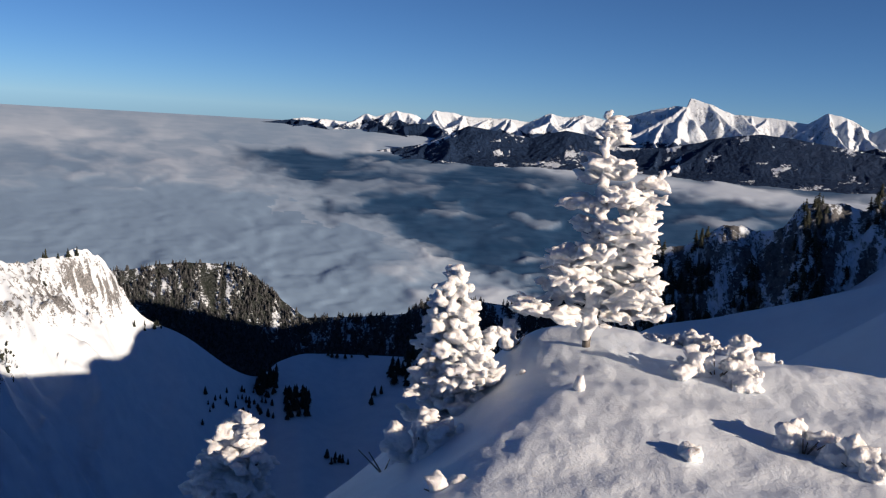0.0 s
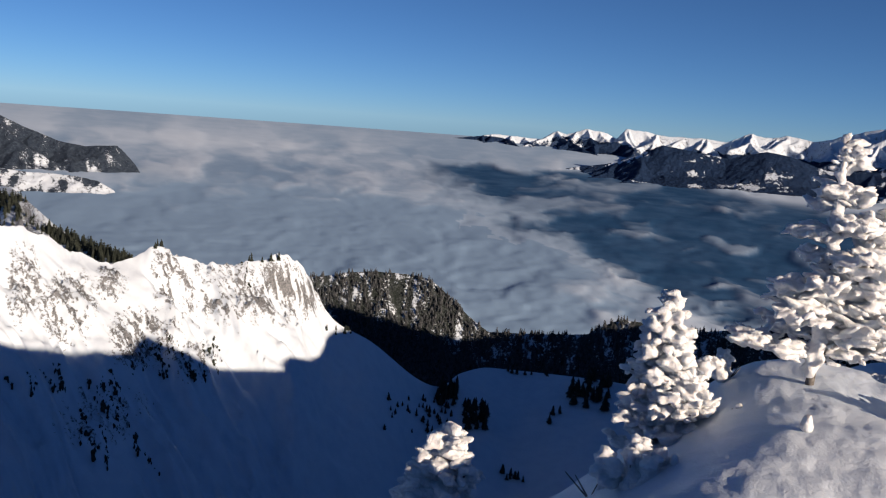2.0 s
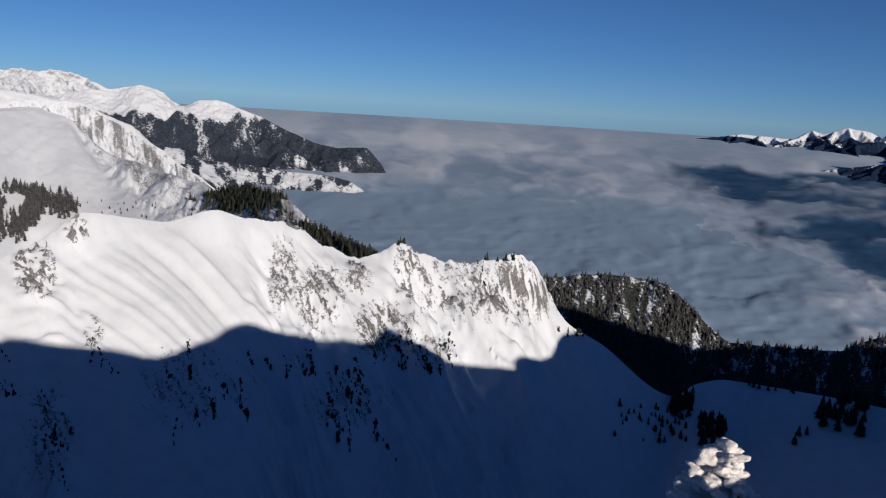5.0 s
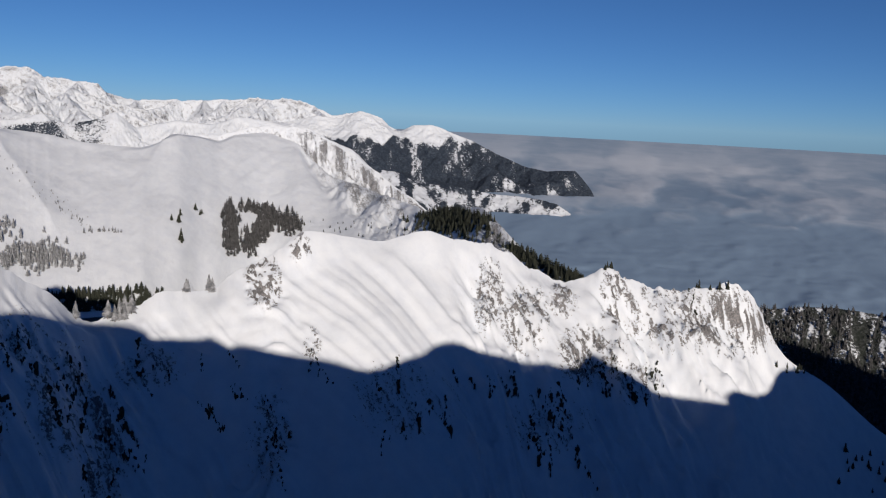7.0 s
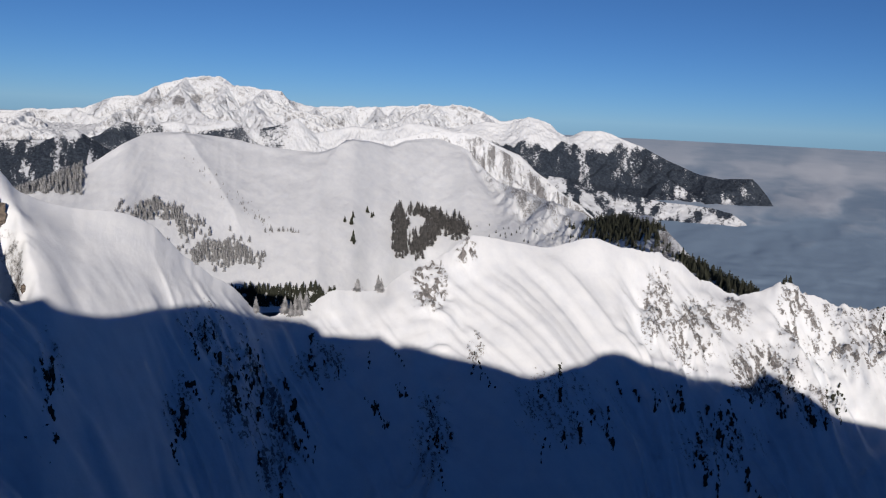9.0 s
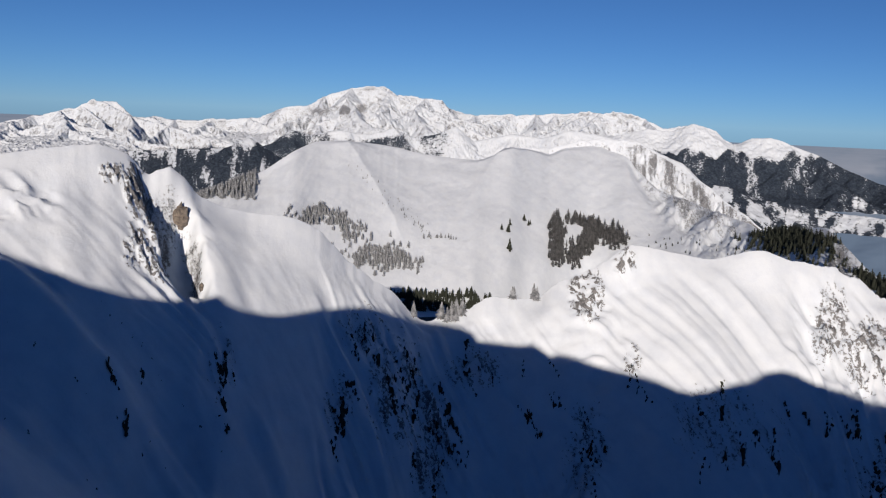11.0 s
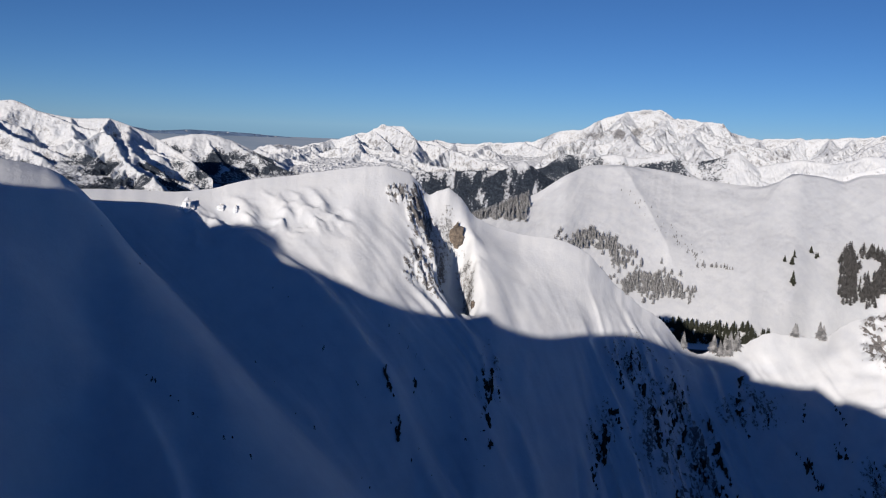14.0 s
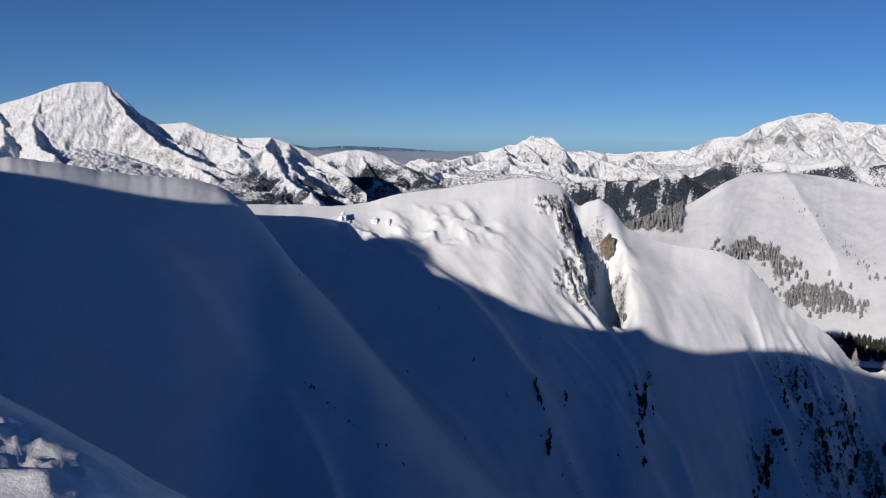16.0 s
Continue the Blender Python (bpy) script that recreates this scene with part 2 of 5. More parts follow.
CIRQUE_BACK = [
    (35.9, -9.5, 378, 0.68), (37.5, -8.7, 374, 0.67), (39.0, -8.1, 368, 0.67), (40.9, -8.0, 362, 0.67), (42.9, -7.5, 357, 0.67),
    (44.5, -7.9, 352, 0.67), (45.9, -8.3, 348, 0.67), (48.0, -8.1, 342, 0.67), (50.7, -7.8, 334, 0.68), (51.6, -8.2, 331, 0.68),
    (52.4, -9.0, 328, 0.68), (53.7, -9.7, 324, 0.70), (55.3, -10.5, 320, 0.72), (56.7, -11.5, 316, 0.72), (58.4, -11.8, 312, 0.74),
    (59.7, -11.7, 309, 0.75), (61.2, -12.5, 305, 0.76), (64.4, -13.5, 298, 0.78), (66.2, -12.0, 290, 0.78), (69.3, -9.8, 282, 0.78),
    (70.4, -8.9, 280, 0.78),
]
CIRQUE_WEST = [
    (71.9, -7.5, 277, 0.78), (73.7, -6.9, 274, 0.76), (75.9, -6.7, 271, 0.76), (78.0, -6.2, 268, 0.76), (79.1, -5.6, 266, 0.78),
    (80.3, -4.2, 264, 0.8), (81.2, -3.9, 262, 0.8), (82.1, -4.3, 260, 0.8), (83.6, -3.0, 257, 0.78), (85.3, -2.6, 254, 0.76),
    (88.1, -2.9, 250, 0.74), (91.1, -3.4, 246, 0.72), (94.1, -3.8, 242, 0.72), (96.4, -4.4, 239, 0.72), (98.5, -4.6, 236, 0.72),
    (101.5, -4.5, 233, 0.72), (104.0, -4.5, 230, 0.72), (112.0, -4.8, 224, 0.72), (130.0, -6.0, 210, 0.72), (170.0, -14.0, 170, 0.6),
]
CIRQUE = CIRQUE_EAST + CIRQUE_BACK + CIRQUE_WEST
# the near spur, from the bowl up to the ridge behind the summit
SPUR = [
    (84.0, -29.0, 135), (88.8, -23.5, 147), (92.5, -19.0, 159), (95.5, -15.2, 170), (98.0, -12.0, 182), (101.0, -8.3, 192), (103.0, -5.6, 196), (104.3, -4.2, 197), (105.7, -3.3, 197), (107.4, -2.9, 196), (111.9, -2.45, 193), (115.6, -1.75, 189), (117.9, -1.55, 187), (126.0, -2.0, 183), (148.0, -6.0, 159), (170.0, -14.0, 127),
]
# height of the summit crest along its length, and of an unseen added ridge that shades the cirque
CREST = [(-260, -90), (-117, -50), (-40, -18), (-20, -8.2), (-12, -3.4), (-8.6, -1.3), (-7.0, -0.35), (-6.2, -0.02), (-5.4, 0.08), (-3.2, 0.06), (0, 0.0), (5, 0.0), (60, 3.0), (140, 4.0), (260, 0.0)]
SHADER = [(-640, -54), (-557, -56), (-546, -12), (-480, -14), (-420, -20), (-300, -20), (-280, -15), (-262, -15.5), (-254, -19), (-247, -24), (-236.5, -31), (-228, -28), (-217, -23.5), (-213, -26), (-210, -31.5), (-200, -27.5), (-184, -22.5), (-170, -18), (-165, -13), (-160, -6), (-147, -11.5),
          (-137, -15.8), (-130, -13.8), (-119, -7.5), (-102, -2.5), (-92, 0.6), (-80, -3.6), (-69, -6.2), (-58, -8.7), (-46, -5.3), (-28.5, -2.0), (-14, 1.2), (-10, -2.0), (10, -2.0), (15, 6.5), (22, 9.0), (34, 9.9),
          (48, 13.0), (58, 11.2), (68, 8.0), (76, 9.4), (80, 12.2), (84, 10.5), (90, 9.9), (101.5, 12.4), (108, 14.9), (113, 16.4), (119, 17.9), (123, 20.9), (127.0, 24.6), (131, 26.4), (134, 26.6), (138, 25.6), (142, 23.0), (147, 22.0), (152, 21.6), (158, 21.0), (180, 20), (300, 5)]
N_SHADER = -12.0


# where the shaded flank begins, along the crest
BROW = [(-40, 2.4), (-7, 2.1), (-5.2, 1.9), (-4.0, 1.7), (-3.0, 1.5), (2.0, 1.35), (3.2, 1.50), (3.8, 1.75), (5.0, 2.35), (10, 3.0), (40, 3.5)]


def own_axes(x, y):
    """Along the slope that falls into the cirque, and along the crest."""
    a = radians(SUN_AZ + 180)
    return -x * math.sin(a) + y * math.cos(a), -x * math.cos(a) - y * math.sin(a)


# Out of view; its profile is set by the shadow edge on the cirque.
def shade_ridge(n, s):
    return curve(s, SHADER) - 0.8 * np.abs(n - N_SHADER)


# how broken the face is, by bearing
BROKEN = [(14, 0.1), (20, 0.8), (24, 1.0), (31, 1.0), (33, 0.4), (35, 0.9), (40, 0.8), (42, 0.2), (50, 0.2), (52.5, 0.7), (55, 0.5), (58, 0.5), (63, 0.8),
          (70, 0.8), (72.5, 0.15), (78, 0.12), (79.5, 0.6), (82, 0.5), (84, 0.2), (98, 0.15), (130, 0.15)]


# soft ribs on the shaded face under the dome: bearing at the crest, degrees for each metre down, half width, height
RIBS = [(98.7, 0.237, 1.7, 3.6), (92.0, 0.22, 0.9, 1.2), (87.2, 0.19, 0.8, 1.5), (107.0, 0.25, 1.6, 2.2)]


def cirque_face(az, r):
    rc, el, fs = curve(az, CIRQUE, 2), curve(az, CIRQUE, 1), curve(az, CIRQUE, 3)
    x, y = polar(az, r)
    broken = curve(az, BROKEN)
    jag = (0.012 + 0.34 * broken**1.5) * fbm(az * 2.3, az * 0 + 3.1, 4, 11) * step(19, 22, az)
    d = rc - r
    # the crest's own shape runs slantwise down the face
    lean = az + 0.10 * step(19, 27, az) * np.clip(d, 0, 90)
    sharp = EYE + rc * tan_deg(el + jag)
    slant = EYE + rc * tan_deg(curve(lean, CIRQUE, 1))
    calm = EYE + rc * tan_deg(sum(curve(az + w, CIRQUE, 1) for w in (-6, -3.5, -1, 1, 3.5, 6)) / 6)
    low = step(0, 14, d) * step(19, 24, az)
    zc = sharp * (1 - low) + low * (slant * 0.22 + calm * 0.78)
    face = zc - fs * np.maximum(d, 0) - 0.75 * np.maximum(-d, 0)
    # ribs and gullies that run slantwise down the face
    inside = step(0, 22, d) * step(-6, 10, r - 40)
    warp = fbm(x * 0.02, y * 0.02, 3, 17)
    slab = step(35, 40, az) * (1 - step(52, 55, az))
    along = az + (0.115 + 0.05 * slab + 0.11 * step(70, 80, az)) * d + (2.2 - 1.7 * slab) * warp
    ribs = (ridged(along * 0.34, d * 0.004, 4, 21) - 0.55) * (0.05 + 10.0 * broken**1.8) * step(17, 22, az)
    flutes = (ridged(along * 0.95, d * 0.010, 3, 23) - 0.5) * (0.02 + 3.0 * broken**1.7) * step(17, 22, az)
    flutes = flutes + slab * (1.9 * ridged(along * 0.30 + 0.4, d * 0.002, 2, 24) + 0.9 * ridged(along * 1.1, d * 0.003, 2, 25) - 1.2)
    bumps = fbm(x * 0.09, y * 0.09, 3, 31, 0.55) * (0.20 + 4.2 * broken**1.3) + 1.2 * fbm(x * 0.025, y * 0.025, 3, 33)
    # wind-carved scoops under the dome's cornice
    lip = step(86.5, 88.5, az) * (1 - step(97.0, 99.0, az)) * step(2.5, 6, d) * (1 - step(11, 24, d))
    carved = crests(az * 0.42 + 0.05 * d, d * 0.09, 5, 37) - 0.7
    bumps = bumps + lip * (2.8 * carved - 0.7)
    for a0, run, wide, high in RIBS:
        q = az - a0 + run * d + 0.5 * fbm(d * 0.08, d * 0 + a0, 3, 38)
        bumps = bumps + high * np.exp(-((q / np.where(q > 0, 1.7 * wide, 0.7 * wide)) ** 2)) * (step(28, 46, d) if a0 < 95 else step(10, 26, d))
    # the cleft below the dome, with a rock wall on one side
    q = az - (82.9 - 0.075 * np.maximum(d, 0)) + 0.30 * fbm(d * 0.11, az * 0.5, 3, 39)
    wide = 2.3 - 0.024 * np.clip(d, 0, 60)
    bumps = bumps + np.exp(-((q / 1.2) ** 2)) * (1 - step(26, 40, d)) * (2.6 * fbm(az * 2.2, d * 0.13, 4, 40, 0.6))
    cleft = -17.0 * step(-1.5 * wide, -0.75 * wide, q) * (1 - step(-0.05, 0.42, q)) * (1 - step(20, 36, d)) * step(0, 12, d)
    return face + inside * (ribs + flutes + bumps) + cleft, d


def spur_face(az, r):
    rc, el = curve(az, SPUR, 2), curve(az, SPUR, 1)
    x, y = polar(az, r)
    zc = EYE + rc * tan_deg(el + 0.10 * fbm(az * 1.1, az * 0 + 1.7, 3, 13) * step(102, 106, az))
    d = rc - r
    calm = EYE + rc * tan_deg(sum(curve(az + w, SPUR, 1) for w in (-5, -3, -1, 1, 3, 5)) / 6)
    zc = zc + (calm - zc) * step(0, 18, d) * step(99, 103, az)
    q = az - 123.3 + 0.50 * d + 1.2 * fbm(d * 0.05, d * 0 + 2.0, 3, 27)
    roll = 3.4 * np.exp(-((q / np.where(q > 0, 7.0, 3.0)) ** 2)) * step(8, 24, d)
    low = 1 - step(98, 104, az)
    k1, k2 = 6 + 18 * low, 10 + 14 * low
    soft = np.where(d > 0, np.sqrt(d * d + k1 * k1) - k1, np.sqrt(d * d + k2 * k2) - k2)
    side = step(66, 80, az) * (1 - step(140, 165, az))
    return zc - np.where(d > 0, 0.72, 0.60 - 0.30 * low) * soft + roll + 0.5 * fbm(x * 0.06, y * 0.06, 4, 35) * step(2, 12, d) - (1 - side) * 200


def mound(x, y):
    n, s = own_axes(x, y)
    base = curve(s, CREST)
    over = np.maximum(n - curve(s, BROW), 0)
    fall = 1.0 * (np.sqrt(over * over + 0.7) - math.sqrt(0.7)) - 0.22 * np.maximum(over - 6, 0)
    back = 0.10 * np.maximum(-n - 2, 0) + 0.25 * np.maximum(-n - 22, 0)
    r = np.hypot(x, y)
    near = 1 - step(9, 30, r)
    lumps = 0.075 * fbm(x * 0.9, y * 0.9, 3, 41) + 0.022 * fbm(x * 2.7, y * 2.7, 4, 43) + 0.010 * fbm(x * 9, y * 9, 3, 44)
    knoll = 0.24 * np.exp(-(((s + 5.5) / 0.8) ** 2) - ((n - 2.8) / 0.6) ** 2)
    ripple = np.exp(-(((s - 5.3) / 0.75) ** 2) - ((n - 2.45) / 0.55) ** 2)
    carved = ripple * (0.05 + 0.11 * ridged(s * 4.6 + 2 * n, n * 1.6 - s, 3, 45) + 0.05 * ridged(s * 13 + 6 * n, n * 4 - 3 * s, 2, 46))
    slope = fbm(n * 0.03, s * 0.05, 4, 47) * 3.0 * step(8, 60, r)
    return base - fall - back + lumps * near + knoll + carved + slope


# crest of the shaded shoulder across the hollow, on the sunny side of the summit
SHOULDER = [(-60, -2.0), (-40, -4.5), (-32, -6.6), (-27.4, -8.1), (-24, -9.3), (-20.1, -10.7), (-17.5, -11.6), (-15, -12.3), (-12.5, -13.6), (-9, -16.0), (-4, -21.0)]


def shoulder_face(az, r):
    d = 135.0 - r
    x, y = polar(az, r)
    z = EYE + 135.0 * tan_deg(curve(az, SHOULDER)) - np.where(d > 0, 0.30 * d, -0.75 * d)
    side = step(-75, -60, az) * (1 - step(-6, -3, az))
    return z + 0.8 * fbm(x * 0.04, y * 0.04, 4, 53) - (1 - side) * 200


def ground_height(x, y):
    r = np.hypot(x, y)
    az = np.degrees(np.arctan2(-x, y))
    az = np.where(az < -130, az + 360, az)
    n, s = own_axes(x, y)
    near = smax(mound(x, y), shade_ridge(n, s), 0.6)
    face, d = cirque_face(az, r)
    side = step(-45, -30, az) * (1 - step(140, 165, az))
    face = np.where(side > 0, face, -400) - (1 - side) * 120
    floor = np.maximum(-178 + 4 * fbm(x * 0.01, y * 0.01, 4, 51) - np.maximum(-d, 0) * 0.7, -420)
    face = smax(face, spur_face(az, r), 3.0 + 8.0 * (1 - step(118, 148, r)))
    face = smax(face, shoulder_face(az, r), 2.0)
    far = smax(face, floor, 14)
    return smax(near, far, 2.5 + 10 * step(20, 90, r))


# rock on the cirque face: bearing, angle, half widths, strength
SUNNY_CRAGS = [
    (22.6, -12.0, 2.0, 1.5, 0.72), (26.2, -12.2, 2.4, 1.5, 0.58), (30.3, -11.2, 0.7, 1.6, 0.72), (28.6, -12.0, 1.2, 1.4, 0.42), (33.6, -11.6, 0.8, 0.9, 0.4), (31.5, -15.0, 1.8, 1.4, 0.56),
    (28.5, -16.5, 1.2, 1.0, 0.40), (36.0, -13.0, 1.3, 1.8, 0.5), (38.5, -11.8, 0.8, 2.0, 0.42), (51.2, -8.9, 0.5, 0.7, 0.75), (53.6, -11.3, 0.9, 1.3, 0.85),
    (50.3, -15.4, 0.5, 1.0, 0.38), (66.0, -18.0, 1.6, 3.0, 0.44), (68.4, -14.2, 1.2, 1.3, 0.44),
]
SHADY_CRAGS = [
    (63.5, -21.0, 1.2, 3.0, 0.42), (60.5, -16.5, 1.8, 1.2, 0.30), (70.0, -19.5, 0.8, 2.0, 0.30), (44.0, -18.5, 3.5, 2.0, 0.24), (34.0, -19.5, 2.5, 1.6, 0.30),
    (83.0, -5.2, 0.5, 1.2, 0.8), (82.4, -7.4, 0.65, 1.5, 0.8), (81.8, -9.6, 0.7, 1.2, 0.55), (84.2, -4.4, 0.8, 0.45, 0.40), (83.0, -9.2, 0.8, 0.9, 0.34),
    (77.8, -16.5, 0.8, 2.6, 0.22), (53.0, -21.0, 1.2, 2.6, 0.28),
]
CRAGS = SUNNY_CRAGS + SHADY_CRAGS


def build_ground():
    az = np.concatenate([np.arange(-32, 122, 0.15), np.arange(122, 176, 0.5), np.arange(176, 326, 1.0)])
    # rings that keep to the two crests, so that these stay crisp
    home = step(230, 322, az)
    spur = curve(az, SPUR, 2) * (1 - home) + 98 * home
    ring = np.maximum(curve(az, CIRQUE, 2) * (1 - home) + 430 * home, spur + 25)
    near = np.concatenate([np.geomspace(0.12, 3.0, 46)[:-1], np.geomspace(3.0, 14, 130)[:-1]])
    u, w, o = np.linspace(0, 1, 110), np.append(np.linspace(0, 1, 170)[:-1] ** 0.8, [0.9993, 1.0]), np.append([0.0004], np.linspace(0, 1, 50)[1:] ** 1.6)
    R = np.concatenate([np.repeat(near[:, None], len(az), 1), 14 * (spur / 14) ** u[:-1, None], spur + (ring - spur) * w[:, None], ring + 300 * o[:, None]])
    A = np.repeat(az[None], len(R), 0)
    x, y = polar(A, R)
    z = ground_height(x, y)
    el = np.degrees(np.arctan2(z - EYE, R))
    rock = np.zeros_like(z)
    for a0, e0, wa, we, k in CRAGS:
        rock = np.maximum(rock, k * np.exp(-((((A - a0) / (1.3 * wa)) ** 2 + ((el - e0) / (1.3 * we)) ** 2) ** 2)))
    depth = curve(A, CIRQUE, 2) - R
    slant = A + 0.105 * depth
    streak = fbm(slant * 1.6, depth * 0.05, 3, 61) + 0.7 * fbm(slant * 5.5, depth * 0.20, 3, 62)
    flecks = fbm(slant * 13.0, depth * 0.55, 4, 64, 0.65)
    rock = rock * step(60, 120, R) * (0.70 + 1.3 * streak + 3.0 * flecks)
    z = z + step(0.2, 0.55, rock) * (ridged(slant * 4.0, depth * 0.22, 4, 63, 0.6) * 3.4 - 0.6)
    # close the pole under the eye
    x[0], y[0] = 0, 0
    z[0] = z[1].mean()
    me = grid_mesh("ground", x, y, z, NEAR, True, (("rock", rock), ("forest", 0.0)), SUMMIT_SNOW, 199)
    return tagged(new("ground", me), "wind-packed snow summit and cirque with limestone crags", "snow ground", kind="structure")


build_ground()


# ---- hills and ranges ----
def spur_lines(az0, az1, place, spacing, reach, foot, seed, slope):
    """Ridge lines of a range: its crest, the spurs that leave it towards the eye, and their side spurs, as rows of two ends and a slope."""
    rng = np.random.default_rng(seed)
    rows = []
    at = np.arange(az0, az1 + 0.01, 0.3)
    pts = [place(a) for a in at]
    rows += [(*p, *q, slope) for p, q in zip(pts, pts[1:])]

    def run(start, heading, length, drop, count, steep, side):
        p, h = np.array(start, float), heading
        for k in range(count):
            f0, f1 = k / count, (k + 1) / count
            h += rng.normal(0, 0.24)
            fall = drop * ((1 - (1 - f1) ** 1.5) - (1 - (1 - f0) ** 1.5)) * rng.uniform(0.75, 1.25)
            q = p + np.array([-length / count * math.sin(h), length / count * math.cos(h), -fall])
            rows.append((*p, *q, steep))
            if side and k:
                for turn in (-1, 1):
                    if rng.uniform() < 0.75:
                        run(p, h + turn * rng.uniform(0.6, 1.1), length * rng.uniform(0.14, 0.30), drop * rng.uniform(0.22, 0.38), 2, steep * 1.1, False)
            p = q
    a = az0 + spacing * 0.4
    while a < az1:
        near = np.linspace(a - 0.35 * spacing, a + 0.35 * spacing, 9)
        best = max(near, key=lambda v: place(v)[2])
        start = place(best)
        big = rng.uniform(0.35, 1.0)
        run(start, math.radians(best) + math.pi + rng.normal(0, 0.45), reach * big, (start[2] - foot) * (0.35 + 0.55 * big), 5, slope * rng.uniform(0.85, 1.15), True)
        a += spacing * rng.uniform(0.6, 1.3)
    return np.array(rows)


def ridge_field(x, y, az, lines, floor):
    """The highest of all slopes that fall away from the ridge lines."""
    z = np.array(floor, float)
    across = np.radians(1.0) * np.hypot(x, y).max()
    for x0, y0, z0, x1, y1, z1, steep in lines:
        mid = math.degrees(math.atan2(-(x0 + x1) / 2, (y0 + y1) / 2))
        if mid < -130:
            mid += 360
        wide = 420 / across + 1.0
        lo, hi = np.searchsorted(az, [mid - wide, mid + wide])
        if hi <= lo:
            continue
        px, py = x[:, lo:hi] - x0, y[:, lo:hi] - y0
        dx, dy = x1 - x0, y1 - y0
        t = np.clip((px * dx + py * dy) / (dx * dx + dy * dy + 1e-9), 0, 1)
        d = np.hypot(px - t * dx, py - t * dy)
        z[:, lo:hi] = np.maximum(z[:, lo:hi], z0 + (z1 - z0) * t - steep * (np.sqrt(d * d + 4) - 2))
    return z


def massif(name, label, crest, front, back, foot, mat, az_step=0.12, rings=60, amp=20.0, spacing=1.6, jag=0.1, shape=1.2, seed=0, rock=0.0, forest=None, smooth=False, slope=0.8, extra=None):
    """A range whose skyline runs through bearings, angles and distances; returns its height by bearing and share of the front."""
    az = np.arange(min(c[0] for c in crest), max(c[0] for c in crest) + 1e-6, az_step)
    v = np.concatenate([np.linspace(0, 1, rings)[:-1], [0.9985, 1.0, 1.0015], 1 + np.linspace(0, 1, max(rings // 3, 8))[1:]])
    V, A = np.meshgrid(v, az, indexing="ij")
    rows = sorted(crest)
    sharp = lambda a: np.interp(a, [c[0] for c in rows], [c[1] for c in rows])
    rc, el = curve(A, crest, 2), curve(A, crest, 1)
    if not smooth:
        el = 0.75 * sharp(A) + 0.25 * el
    el = el + jag * (fbm(A * 1.3, A * 0 + seed, 5, seed, 0.6))
    top = el
    calm = sum(sharp(A + w) for w in (-2.4, -1.4, -0.5, 0.5, 1.4, 2.4)) / 6
    el = el + (calm - el) * step(0.02, 0.30, np.abs(V - 1)) * (0 if smooth else 0.85)
    zc = EYE + rc * tan_deg(el)
    fr = np.clip(V, 0, 1)
    r = rc - front * (1 - fr) + back * np.clip(V - 1, 0, 1)
    x, y = polar(A, r)
    hold = step(0, 0.05, np.abs(V - 1)) * step(0, 0.15, V)
    if smooth:
        z = foot + (zc - foot) * fr**shape
        z = np.where(V > 1, zc + (foot - zc) * (V - 1), z)
        z = z + amp * hold * fbm(x / 300, y / 300, 5, seed + 3)
    else:
        def place(a):
            k = float(curve(a, crest, 2))
            px, py = polar(a, k)
            return float(px), float(py), EYE + k * math.tan(radians(float(sharp(a))))
        w = spacing * np.radians(1.0) * rc.mean()
        lines = spur_lines(az[0], az[-1], place, spacing, front * 0.95, foot, seed + 3, slope)
        wx = x + 0.10 * w * fbm(x / (0.5 * w), y / (0.5 * w), 4, seed + 5) * hold
        wy = y + 0.10 * w * fbm(x / (0.5 * w), y / (0.5 * w), 4, seed + 6) * hold
        low = foot + (zc - foot) * 0.62 * fr**shape
        low = np.where(V > 1, zc + (foot - zc) * (V - 1), low)
        z = ridge_field(wx, wy, az, lines, np.where(V > 1, zc - 0.5 * (r - rc), low))
        # fine gullies and hummocks
        z = z + amp * hold * (0.22 * fbm(x / (0.30 * w), y / (0.30 * w), 6, seed + 8, 0.6) + 0.50 * (ridged(x / (0.22 * w), y / (0.22 * w), 5, seed + 9, 0.6) - 0.55))
        flush = step(0.05, 0.0, np.abs(V - 1))
        z = z + (EYE + rc * tan_deg(top) - z) * flush * step(0.012, 0.0, np.abs(V - 1))
    z = z + (hold * extra(A, V) if extra else 0)
    if not smooth:
        # spurs stay below the main crest
        z = np.minimum(z, EYE + r * tan_deg(top))
    rock = rock(A, V, z, r) if callable(rock) else rock
    wood = np.zeros_like(z) if forest is None else forest(A, V, z, r)
    me = grid_mesh(name, x, y, z, mat, False, (("rock", rock * (0.75 + 1.5 * fbm(A * 1.7 + (1 - V), V * 9, 5, seed + 9, 0.6))), ("forest", wood)))
    ob = tagged(new(name, me), label, "mountain", kind="structure")

    def height(a, share):
        i = np.clip(np.searchsorted(v, share), 1, rings - 1)
        j = np.clip(np.searchsorted(az, a), 1, len(az) - 1)
        f = (share - v[i - 1]) / (v[i] - v[i - 1])
        g = (a - az[j - 1]) / (az[j] - az[j - 1])
        return [(1 - f) * ((1 - g) * q[i - 1, j - 1] + g * q[i - 1, j]) + f * ((1 - g) * q[i, j - 1] + g * q[i, j]) for q in (x, y, z)]
    return height


